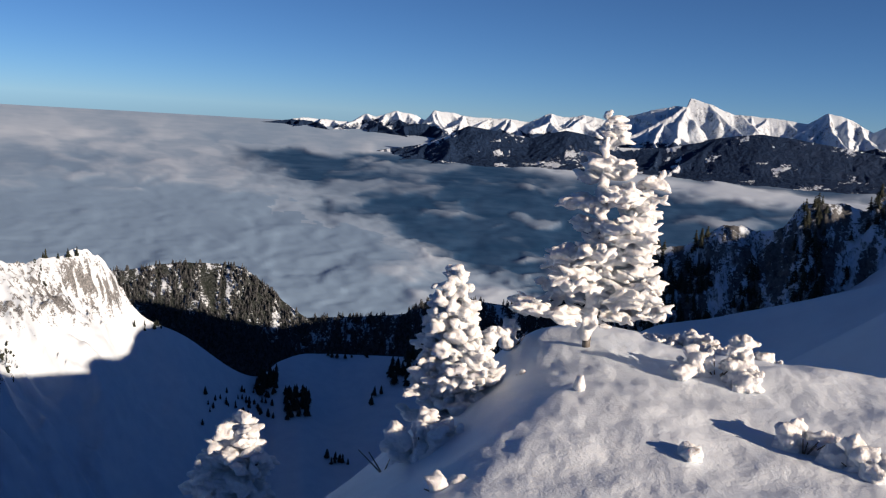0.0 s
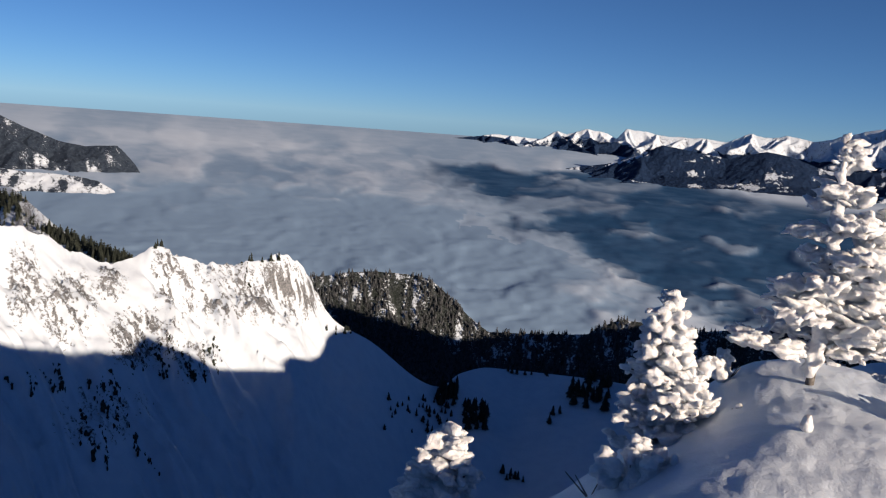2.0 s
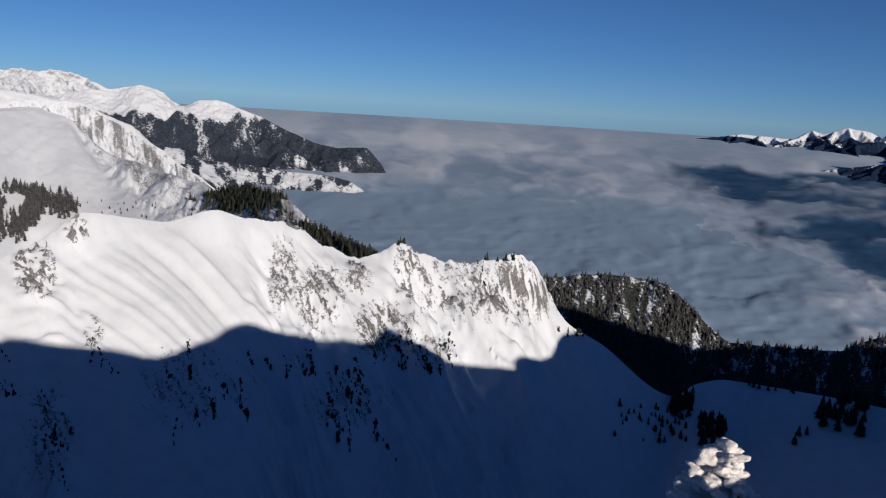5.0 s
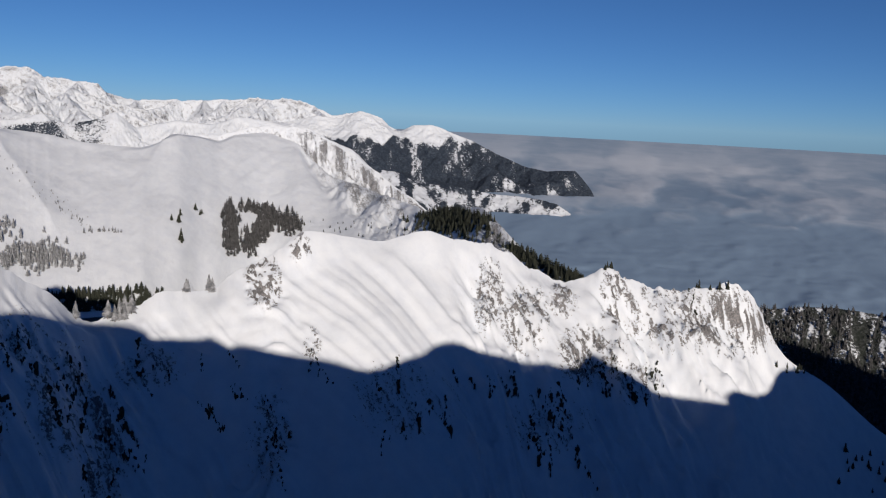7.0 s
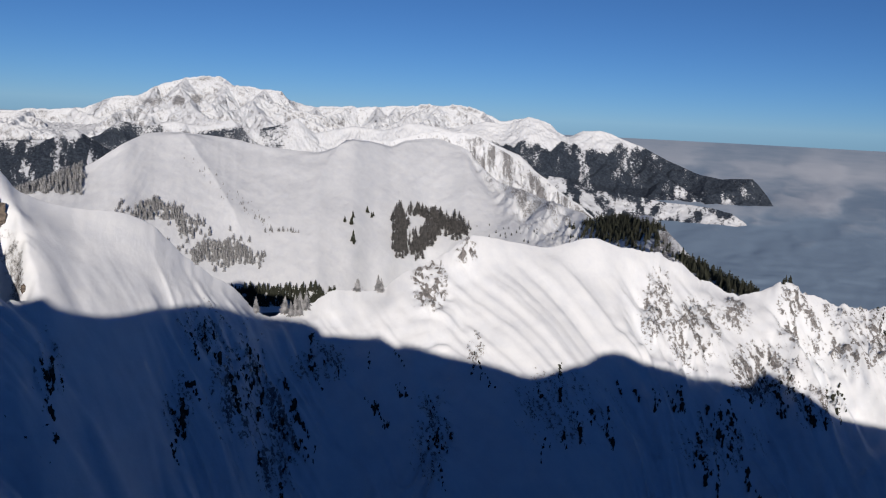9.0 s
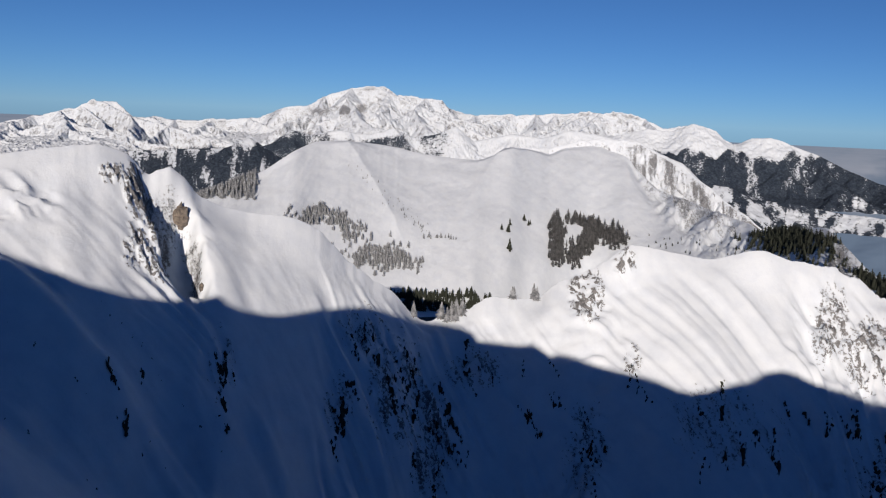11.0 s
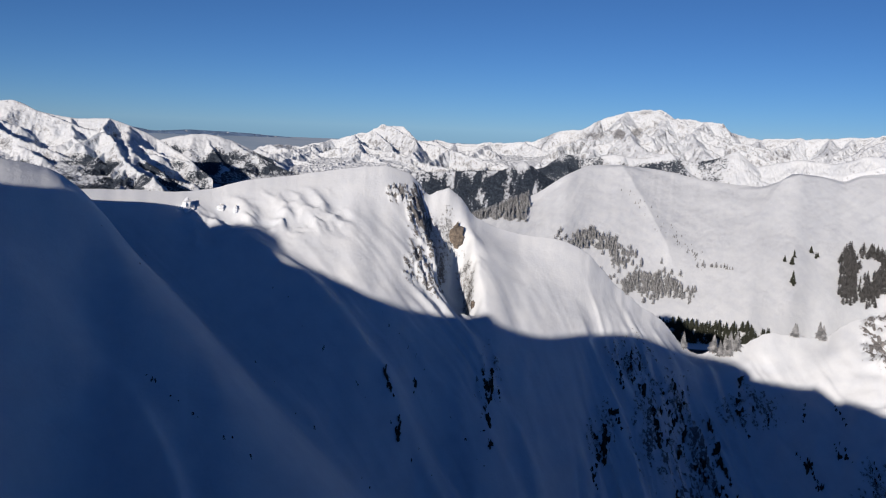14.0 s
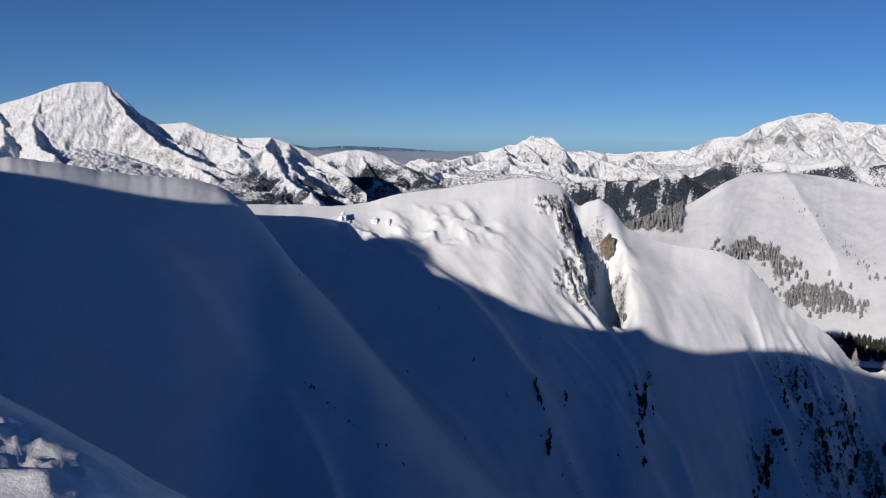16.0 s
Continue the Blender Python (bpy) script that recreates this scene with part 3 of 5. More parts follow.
def by_height(lo, hi, patch=0.5, seed=70, scale=1.0):
    """Woods that thin out towards a height, with clearings."""
    def woods(a, v, z, r):
        x, y = polar(a, r)
        return (1 - step(lo, hi, z + 40 * fbm(x * scale / 300, y * scale / 300, 4, seed))) * (0.44 + patch * (fbm(x * scale / 130, y * scale / 130, 4, seed + 1) + 0.18))
    return woods


def headland_woods(a, v, z, r):
    """Dark woods under snowy tops, with cliffs and clearings."""
    x, y = polar(a, r)
    line = -72 + 34 * fbm(a * 0.8, v * 2.0, 4, 79) + 40 * step(41, 36, a)
    gaps = fbm(a * 1.3, v * 4.5, 5, 80, 0.6)
    return (1 - step(line - 14, line + 8, z)) * (0.80 + 0.95 * gaps) * (1 - step(49.0, 52.0, a))


def cliff_rock(a, v, z, r):
    """Ribs of rock and dwarf trees between gullies of snow."""
    ribs = fbm(a * 4.2 + 3 * (1 - v), v * 3.0, 4, 144, 0.6)
    return (0.56 + 1.0 * ribs) * (1 - step(51.0, 52.0, a)) * step(0.45, 0.6, v) * (1 - step(0.97, 0.995, v))


def west_rock(a, v, z, r):
    """Little bare rock, but for the band of cliffs under the broad summit."""
    band = np.exp(-(((a - 70.2) / 2.1) ** 2) - ((z - 6 + 8 * (a - 70)) / 20) ** 2)
    return 0.20 + 0.62 * band * (v > 0.5)


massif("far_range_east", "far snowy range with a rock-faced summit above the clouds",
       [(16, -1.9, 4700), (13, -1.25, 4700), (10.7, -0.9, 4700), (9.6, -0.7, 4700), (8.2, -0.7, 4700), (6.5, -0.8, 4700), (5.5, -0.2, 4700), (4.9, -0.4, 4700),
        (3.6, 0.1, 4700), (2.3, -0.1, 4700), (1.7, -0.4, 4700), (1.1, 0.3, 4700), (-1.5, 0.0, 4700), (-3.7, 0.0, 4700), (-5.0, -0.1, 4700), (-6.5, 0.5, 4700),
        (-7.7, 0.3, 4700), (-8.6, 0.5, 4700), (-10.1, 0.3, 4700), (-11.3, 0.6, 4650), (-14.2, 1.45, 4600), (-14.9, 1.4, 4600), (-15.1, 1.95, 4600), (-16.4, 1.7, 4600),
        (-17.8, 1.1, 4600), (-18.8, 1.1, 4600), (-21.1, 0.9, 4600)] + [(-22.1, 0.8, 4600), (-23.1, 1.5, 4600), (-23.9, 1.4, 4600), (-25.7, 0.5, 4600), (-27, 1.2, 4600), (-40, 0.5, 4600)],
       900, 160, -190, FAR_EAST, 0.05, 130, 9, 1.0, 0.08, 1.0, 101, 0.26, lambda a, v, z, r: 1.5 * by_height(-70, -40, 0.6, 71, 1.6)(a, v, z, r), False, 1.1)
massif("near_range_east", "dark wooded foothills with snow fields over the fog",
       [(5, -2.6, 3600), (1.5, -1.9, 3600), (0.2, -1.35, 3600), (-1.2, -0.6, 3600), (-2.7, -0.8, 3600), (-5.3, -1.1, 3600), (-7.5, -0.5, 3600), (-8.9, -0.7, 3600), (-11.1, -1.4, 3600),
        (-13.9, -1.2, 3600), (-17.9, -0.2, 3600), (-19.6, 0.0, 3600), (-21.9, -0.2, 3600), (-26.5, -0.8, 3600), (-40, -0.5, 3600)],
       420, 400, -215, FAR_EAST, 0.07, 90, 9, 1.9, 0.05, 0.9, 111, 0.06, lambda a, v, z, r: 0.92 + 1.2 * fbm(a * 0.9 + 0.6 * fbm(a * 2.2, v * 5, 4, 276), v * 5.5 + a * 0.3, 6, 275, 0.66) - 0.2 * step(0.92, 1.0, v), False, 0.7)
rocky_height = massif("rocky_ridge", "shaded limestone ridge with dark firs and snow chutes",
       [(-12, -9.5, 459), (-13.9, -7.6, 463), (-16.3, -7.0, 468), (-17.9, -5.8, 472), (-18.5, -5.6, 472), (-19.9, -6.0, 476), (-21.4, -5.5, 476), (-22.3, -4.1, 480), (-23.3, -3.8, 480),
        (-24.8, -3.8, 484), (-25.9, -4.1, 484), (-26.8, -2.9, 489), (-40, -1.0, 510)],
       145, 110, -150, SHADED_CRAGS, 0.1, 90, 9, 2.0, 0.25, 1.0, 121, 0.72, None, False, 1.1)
woods_height = massif("wooded_ridge", "dark wooded ridge below the cirque",
       [(27, -11.2, 900), (24, -10.9, 900), (20.4, -10.8, 900), (18.8, -10.45, 900), (16.6, -10.25, 900), (14.3, -10.35, 900), (13.2, -10.5, 890), (12.0, -11.3, 880), (10.4, -12.7, 860),
        (8.8, -13.7, 840), (5.4, -13.5, 820), (2.3, -13.2, 800), (1.1, -12.4, 790), (0.2, -12.0, 790), (-0.9, -12.0, 790), (-4.6, -12.2, 780), (-6.0, -11.9, 780), (-8.4, -11.4, 770), (-16, -10.5, 750)],
       190, 260, -245, WOODED, 0.12, 60, 5, 4.0, 0.05, 1.0, 131, 0.12, lambda a, v, z, r: 0.62 + 0.6 * (1 - step(0.5, 0.8, v)) + 0.5 * fbm(a * 3, v * 8, 4, 77))
hill_height = massif("snow_hill", "broad rounded snow hill with ski tracks",
       [(90, -7.5, 800), (84, -7.2, 850), (78.7, -5.7, 900), (75.9, -4.4, 950), (74.9, -3.9, 970), (73.1, -2.7, 1000), (71.6, -2.0, 1040), (69.8, -1.9, 1060), (67.2, -2.1, 1080), (64.2, -2.6, 1090),
        (61.3, -2.8, 1100), (60.2, -2.5, 1120), (58.7, -1.9, 1150), (57.6, -2.0, 1180), (56.5, -2.2, 1200), (55.4, -1.8, 1230), (53.4, -1.6, 1270), (52.4, -1.9, 1260), (51.5, -2.2, 1240), (50.6, -3.1, 1210),
        (49.2, -4.2, 1170), (47.5, -4.7, 1110), (45.6, -5.4, 1040), (43.6, -5.95, 970), (42.9, -6.3, 930), (41.2, -6.05, 860), (39.5, -5.8, 800), (38.0, -6.9, 740), (36.6, -8.2, 700), (34.6, -9.3, 650), (32.7, -9.9, 620), (29, -11.5, 600)],
       300, 300, -185, MID, 0.09, 130, 8, 1.1, 0.04, 0.85, 141, lambda a, v, z, r: 0.62 * np.exp(-(((a - 47.0 - (v - 0.9) * 12) / 3.0) ** 2)) * step(0.72, 0.92, v) * (1 - step(51.2, 52.2, a)) + 0.75 * np.exp(-(((a - 38.1) / 1.2) ** 2)) * step(0.6, 0.8, v), None, True, 0.5,
       lambda a, v: 16 * (ridged(a * 0.9 + 3 * v, v * 2.5, 5, 146) - 0.5) * (1 - step(50, 53, a + 10 * (1 - v))) * step(42.6, 45, a) + 1.0 * fbm(a * 0.8 + 5 * v, v * 6, 6, 147, 0.6) + 0.6 * (ridged(a * 0.7 + 7.0 * v, v * 5.0 - a * 0.25, 4, 150) - 0.55) + 0.8 * crests(a * 0.35 + 2.2 * v, v * 1.2, 5, 148)
       + 8.0 * np.exp(-np.abs(a - 69.8 + 6.0 * (1 - v)) / 1.9) * step(0.25, 0.5, v) + 5.0 * np.exp(-np.abs(a - 59.6 - 5.0 * (1 - v)) / 1.2) * step(0.5, 0.8, v)
       + 3.0 * (ridged(a * 2.2, v * 3.0, 4, 149) - 0.5) * np.exp(-(((a - 38.2) / 1.3) ** 2)))
massif("limestone_cliff", "pale limestone cliff ribbed with snow gullies at the hill's edge",
       [(56.5, -1.9, 1420), (55.4, -1.6, 1420), (54.6, -1.3, 1420), (53.2, -1.08, 1420), (51.7, -1.15, 1415), (50.9, -1.2, 1410), (50.2, -1.5, 1400), (49.5, -1.85, 1390), (48.7, -2.25, 1375), (47.6, -3.0, 1350), (46.4, -3.7, 1320),
        (45.1, -4.7, 1290), (43.8, -5.5, 1260), (42.9, -6.2, 1240)],
       150, 120, -190, MID, 0.035, 130, 4, 0.8, 0.10, 0.7, 145, cliff_rock, None, False, 1.5)
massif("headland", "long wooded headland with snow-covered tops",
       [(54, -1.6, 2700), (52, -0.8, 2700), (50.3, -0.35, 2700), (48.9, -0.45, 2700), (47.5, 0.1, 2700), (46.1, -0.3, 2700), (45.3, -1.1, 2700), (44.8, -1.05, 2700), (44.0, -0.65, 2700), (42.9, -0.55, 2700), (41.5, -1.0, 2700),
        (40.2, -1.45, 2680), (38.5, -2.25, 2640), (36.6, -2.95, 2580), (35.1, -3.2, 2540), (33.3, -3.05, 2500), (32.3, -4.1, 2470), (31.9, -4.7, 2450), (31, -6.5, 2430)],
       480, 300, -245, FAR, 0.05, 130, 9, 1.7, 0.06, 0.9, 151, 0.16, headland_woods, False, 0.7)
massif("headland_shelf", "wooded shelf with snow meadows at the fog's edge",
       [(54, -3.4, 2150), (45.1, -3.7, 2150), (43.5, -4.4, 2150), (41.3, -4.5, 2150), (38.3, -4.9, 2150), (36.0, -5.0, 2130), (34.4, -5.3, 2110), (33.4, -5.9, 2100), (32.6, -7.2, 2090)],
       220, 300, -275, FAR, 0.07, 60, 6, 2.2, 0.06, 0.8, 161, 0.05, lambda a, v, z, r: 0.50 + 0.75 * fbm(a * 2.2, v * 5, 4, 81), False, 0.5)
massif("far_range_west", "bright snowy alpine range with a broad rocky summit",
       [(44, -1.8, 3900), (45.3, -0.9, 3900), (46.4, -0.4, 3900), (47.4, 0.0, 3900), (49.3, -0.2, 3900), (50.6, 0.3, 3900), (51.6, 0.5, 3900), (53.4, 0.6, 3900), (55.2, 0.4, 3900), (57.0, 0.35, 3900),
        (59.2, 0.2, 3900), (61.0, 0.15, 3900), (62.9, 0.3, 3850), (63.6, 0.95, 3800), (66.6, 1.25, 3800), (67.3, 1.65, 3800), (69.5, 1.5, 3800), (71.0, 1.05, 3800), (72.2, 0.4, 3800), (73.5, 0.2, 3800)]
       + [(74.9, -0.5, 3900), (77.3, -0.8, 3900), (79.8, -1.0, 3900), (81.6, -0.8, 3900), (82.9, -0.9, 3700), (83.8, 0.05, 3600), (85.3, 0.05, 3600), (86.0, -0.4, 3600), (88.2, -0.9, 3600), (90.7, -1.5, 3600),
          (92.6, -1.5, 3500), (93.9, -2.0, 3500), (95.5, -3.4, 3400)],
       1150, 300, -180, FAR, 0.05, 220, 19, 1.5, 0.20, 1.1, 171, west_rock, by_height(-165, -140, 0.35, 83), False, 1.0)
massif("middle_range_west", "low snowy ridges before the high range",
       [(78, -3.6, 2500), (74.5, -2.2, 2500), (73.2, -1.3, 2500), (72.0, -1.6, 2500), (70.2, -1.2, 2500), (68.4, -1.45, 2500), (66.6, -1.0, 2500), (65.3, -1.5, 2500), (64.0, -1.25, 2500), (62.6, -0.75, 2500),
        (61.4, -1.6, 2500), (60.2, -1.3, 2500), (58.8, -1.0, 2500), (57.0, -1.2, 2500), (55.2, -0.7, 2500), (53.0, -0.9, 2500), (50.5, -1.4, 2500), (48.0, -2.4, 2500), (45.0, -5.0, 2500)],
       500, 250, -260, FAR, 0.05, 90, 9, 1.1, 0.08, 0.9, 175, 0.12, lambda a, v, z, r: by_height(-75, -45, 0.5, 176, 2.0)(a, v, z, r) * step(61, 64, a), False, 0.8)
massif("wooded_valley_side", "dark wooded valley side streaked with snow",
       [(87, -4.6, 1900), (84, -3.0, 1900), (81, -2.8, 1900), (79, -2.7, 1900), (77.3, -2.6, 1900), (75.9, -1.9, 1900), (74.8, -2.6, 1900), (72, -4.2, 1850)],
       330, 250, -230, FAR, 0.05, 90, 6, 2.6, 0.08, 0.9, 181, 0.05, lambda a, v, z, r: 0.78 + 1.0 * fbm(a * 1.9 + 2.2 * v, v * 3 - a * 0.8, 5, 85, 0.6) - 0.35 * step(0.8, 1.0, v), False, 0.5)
massif("south_peak", "tall snow pyramid with shaded ribs and a wooded foot",
       [(135, -1.0, 2600), (121, 0.7, 2600), (117.8, 1.5, 2600), (116.0, 2.15, 2600), (113.8, 2.95, 2600), (112.2, 3.0, 2600), (111.3, 2.4, 2585), (110.0, 1.1, 2565), (109.0, 0.55, 2555), (107.3, 0.65, 2545),
        (106.0, 0.05, 2530), (103.9, -0.3, 2515), (102.1, -0.2, 2500), (100.7, -0.7, 2490), (99.2, -1.4, 2480), (97.4, -2.6, 2470), (96, -3.8, 2460)],
       900, 300, -190, FAR, 0.055, 170, 13, 2.0, 0.06, 1.1, 191, 0.20, by_height(-125, -95, 0.6, 87, 2.5), False, 0.95)
massif("south_foothill", "low snowy foothill dotted with woods",
       [(103, -1.5, 3000), (99.2, -1.4, 3000), (97.0, -0.95, 3000), (95.6, -1.05, 3000), (93.9, -1.7, 3000), (92.0, -2.6, 2950), (90, -4, 2900)],
       500, 200, -240, FAR, 0.06, 90, 8, 1.3, 0.08, 0.9, 201, 0.12, by_height(-120, -60, 0.8, 89, 3.0), False, 0.7)
massif("distant_hills", "low hills on the horizon coloured with blue distance haze",
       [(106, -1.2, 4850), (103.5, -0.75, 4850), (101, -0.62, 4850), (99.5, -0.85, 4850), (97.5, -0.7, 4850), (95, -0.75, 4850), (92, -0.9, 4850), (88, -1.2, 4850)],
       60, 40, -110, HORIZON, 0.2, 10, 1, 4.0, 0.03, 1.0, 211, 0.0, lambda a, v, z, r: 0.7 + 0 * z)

# Never in view: added only to throw shade on rocky_ridge.
massif("unseen_shading_peak", "unseen snow peak added on the sunny side to shade the rocky ridge",
       [(-100, -4.0, 330), (-90, 0.0, 350), (-75, 4.0, 420), (-60, 4.0, 500), (-50, 3.0, 560), (-48, 2.0, 570), (-46.5, -2.0, 580), (-43, -2.4, 600), (-39, -5.5, 620)],
       90, 90, -120, MID, 0.8, 20, 4, 12.0, 0.1, 1.0, 221)

# ---- fog over the lowlands ----
FOG = [(700, -300), (1300, -258), (2000, -221), (2450, -196), (3000, -185), (3600, -160), (4300, -119), (4900, -78)]


def fog_material():
    m, nodes, links, bsdf = material("fog_top")
    geo = nodes.new("ShaderNodeNewGeometry")
    cover = nodes.new("ShaderNodeAttribute")
    cover.attribute_name = "cover"
    tone = nodes.new("ShaderNodeAttribute")
    tone.attribute_name = "tone"
    fine = noise_node(nodes, links, geo.outputs["Position"], 0.008, 6, 0.6)
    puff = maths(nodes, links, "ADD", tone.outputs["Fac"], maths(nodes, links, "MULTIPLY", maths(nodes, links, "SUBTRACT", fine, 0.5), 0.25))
    # Shaded and sunlit tones of the puffs, put into the colour.
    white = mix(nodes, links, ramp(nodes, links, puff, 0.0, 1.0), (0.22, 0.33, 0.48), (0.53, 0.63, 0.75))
    # The lowland below, its blue haze part of the colour.
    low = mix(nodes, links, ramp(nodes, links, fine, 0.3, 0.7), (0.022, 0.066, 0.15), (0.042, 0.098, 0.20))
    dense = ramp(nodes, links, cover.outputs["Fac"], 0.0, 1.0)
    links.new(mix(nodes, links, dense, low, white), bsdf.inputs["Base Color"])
    bsdf.inputs["Roughness"].default_value = 1.0
    bsdf.inputs["Specular IOR Level"].default_value = 0.0
    return m


def build_fog():
    az = np.concatenate([np.arange(-34, 64, 0.24), np.arange(64, 326, 1.5)])
    r = np.geomspace(700, 4895, 320)
    R, A = np.meshgrid(r, az, indexing="ij")
    x, y = polar(A, R)
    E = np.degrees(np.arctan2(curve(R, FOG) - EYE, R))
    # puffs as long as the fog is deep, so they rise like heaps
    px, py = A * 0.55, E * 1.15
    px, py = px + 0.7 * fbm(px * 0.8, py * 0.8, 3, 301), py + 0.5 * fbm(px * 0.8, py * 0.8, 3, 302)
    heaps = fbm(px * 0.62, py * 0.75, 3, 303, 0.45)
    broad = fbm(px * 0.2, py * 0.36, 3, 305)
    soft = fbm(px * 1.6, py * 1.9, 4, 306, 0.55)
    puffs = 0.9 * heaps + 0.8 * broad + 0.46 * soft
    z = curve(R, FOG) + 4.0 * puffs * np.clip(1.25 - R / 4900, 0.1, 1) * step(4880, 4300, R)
    # Painted shading: lighter on the puffs' tops, darker in the troughs.
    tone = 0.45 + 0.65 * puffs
    # Far fog evened out; darkness painted into the near fog on the left.
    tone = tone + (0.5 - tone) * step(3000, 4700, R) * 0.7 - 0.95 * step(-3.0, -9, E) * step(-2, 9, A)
    # A little haze blue painted in towards the horizon.
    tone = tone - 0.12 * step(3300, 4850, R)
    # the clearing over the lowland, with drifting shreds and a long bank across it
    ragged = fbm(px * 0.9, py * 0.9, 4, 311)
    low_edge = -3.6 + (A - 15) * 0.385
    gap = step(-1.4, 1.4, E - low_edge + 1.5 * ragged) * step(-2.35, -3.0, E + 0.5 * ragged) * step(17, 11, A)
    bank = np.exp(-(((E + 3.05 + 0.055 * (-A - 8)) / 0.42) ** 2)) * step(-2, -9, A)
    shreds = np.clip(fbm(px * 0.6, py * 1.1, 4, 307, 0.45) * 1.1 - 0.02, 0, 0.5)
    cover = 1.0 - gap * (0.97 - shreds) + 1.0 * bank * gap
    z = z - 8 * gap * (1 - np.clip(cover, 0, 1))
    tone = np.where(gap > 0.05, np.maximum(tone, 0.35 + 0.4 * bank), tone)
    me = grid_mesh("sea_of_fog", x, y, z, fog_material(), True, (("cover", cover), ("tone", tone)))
    tagged(new("sea_of_fog", me), "sea of fog with painted sunlit and shaded tones, thinning over the haze-blue lowland", "fog", kind="stuff")


build_fog()


# ---- trees and shrubs ----
def mesh_of(name, co, tris, mat, smooth=False):
    co, tris = np.asarray(co, float), np.asarray(tris, int)
    me = bpy.data.meshes.new(name)
    me.vertices.add(len(co))
    me.vertices.foreach_set("co", co.ravel().astype(np.float32))
    me.loops.add(tris.size)
    me.loops.foreach_set("vertex_index", tris.ravel().astype(np.int32))
    me.polygons.add(len(tris))
    me.polygons.foreach_set("loop_start", np.arange(0, tris.size, 3, dtype=np.int32))
    me.polygons.foreach_set("use_smooth", np.full(len(tris), smooth))
    me.materials.append(mat)
    me.update(calc_edges=True)
    return me


def put(name, me, parent=None, label="", fuse=0.0):
    ob = new(name, me)
    ob.parent = parent
    if fuse:
        grown = ob.modifiers.new("fused", "REMESH")
        grown.mode, grown.voxel_size, grown.use_smooth_shade = "VOXEL", fuse, True
    return tagged(ob, label)


def tube(points, radii, sides=7):
    """A tapered limb through points."""
    pts = np.asarray(points, float)
    way = np.gradient(pts, axis=0)
    way /= np.linalg.norm(way, axis=1, keepdims=True) + 1e-9
    side = np.cross(way, [0.31, 0.2, 0.93])
    side /= np.linalg.norm(side, axis=1, keepdims=True) + 1e-9
    up = np.cross(side, way)
    a = np.arange(sides) * 2 * math.pi / sides
    ring = pts[:, None] + np.asarray(radii)[:, None, None] * (np.cos(a)[None, :, None] * side[:, None] + np.sin(a)[None, :, None] * up[:, None])
    co, tris = ring.reshape(-1, 3), []
    for i in range(len(pts) - 1):
        for j in range(sides):
            p, q = i * sides + j, i * sides + (j + 1) % sides
            tris += [(p, q, q + sides), (p, q + sides, p + sides)]
    last = (len(pts) - 1) * sides
    tris += [(last, last + j, last + j + 1) for j in range(1, sides - 1)]
    return co, np.array(tris)


def ball(level):
    bm = bmesh.new()
    bmesh.ops.create_icosphere(bm, subdivisions=level, radius=1)
    co, tris = np.array([v.co[:] for v in bm.verts]), np.array([[v.index for v in f.verts] for f in bm.faces])
    bm.free()
    return co, tris


BALL = ball(3)
BALL_LOW = ball(2)


def lumps(places, sizes, rng, base=None, flat=0.8, aim=None, stretch=1.2):
    """Knobbly crusts of rime, one about each place, as one set of triangles."""
    bco, btri = base or BALL_LOW
    cos, tris = [], []
    for k, (p, s) in enumerate(zip(places, sizes)):
        d = rng.normal(size=(4, 3))
        d /= np.linalg.norm(d, axis=1, keepdims=True)
        f, ph = np.array([2.4, 3.6, 5.5, 8.0]), rng.uniform(0, 6.28, 4)
        bulge = 1 + (np.sin(bco @ d.T * f + ph) * np.array([0.22, 0.18, 0.15, 0.11])).sum(1)
        q = Euler(rng.uniform(-0.5, 0.5, 3) + np.array([0, 0, rng.uniform(0, 6.28) if aim is None else aim + rng.normal(0, 0.5)])).to_matrix()
        sc = np.array([stretch * rng.uniform(0.8, 1.2), rng.uniform(0.75, 1.1), flat * rng.uniform(0.75, 1.1)])
        cos.append((bco * bulge[:, None] * sc) @ np.array(q).T * s + p)
        tris.append(btri + k * len(bco))
    return np.concatenate(cos), np.concatenate(tris)


def on_ground(az, el, far=40.0):
    """Where a line of sight from the eye meets the summit ground."""
    r = np.geomspace(2.0, far, 3000)
    x, y = polar(np.full_like(r, az), r)
    z = ground_height(x, y)
    hit = z >= EYE + r * tan_deg(el)
    k = np.argmax(hit) if hit.any() else np.argmax(np.where(r < 9, (z - EYE) / r, -9))
    return np.array([x[k], y[k], z[k]])


def at_ground(az, r):
    x, y = polar(az, r)
    return np.array([x, y, float(ground_height(np.array(x), np.array(y)))])


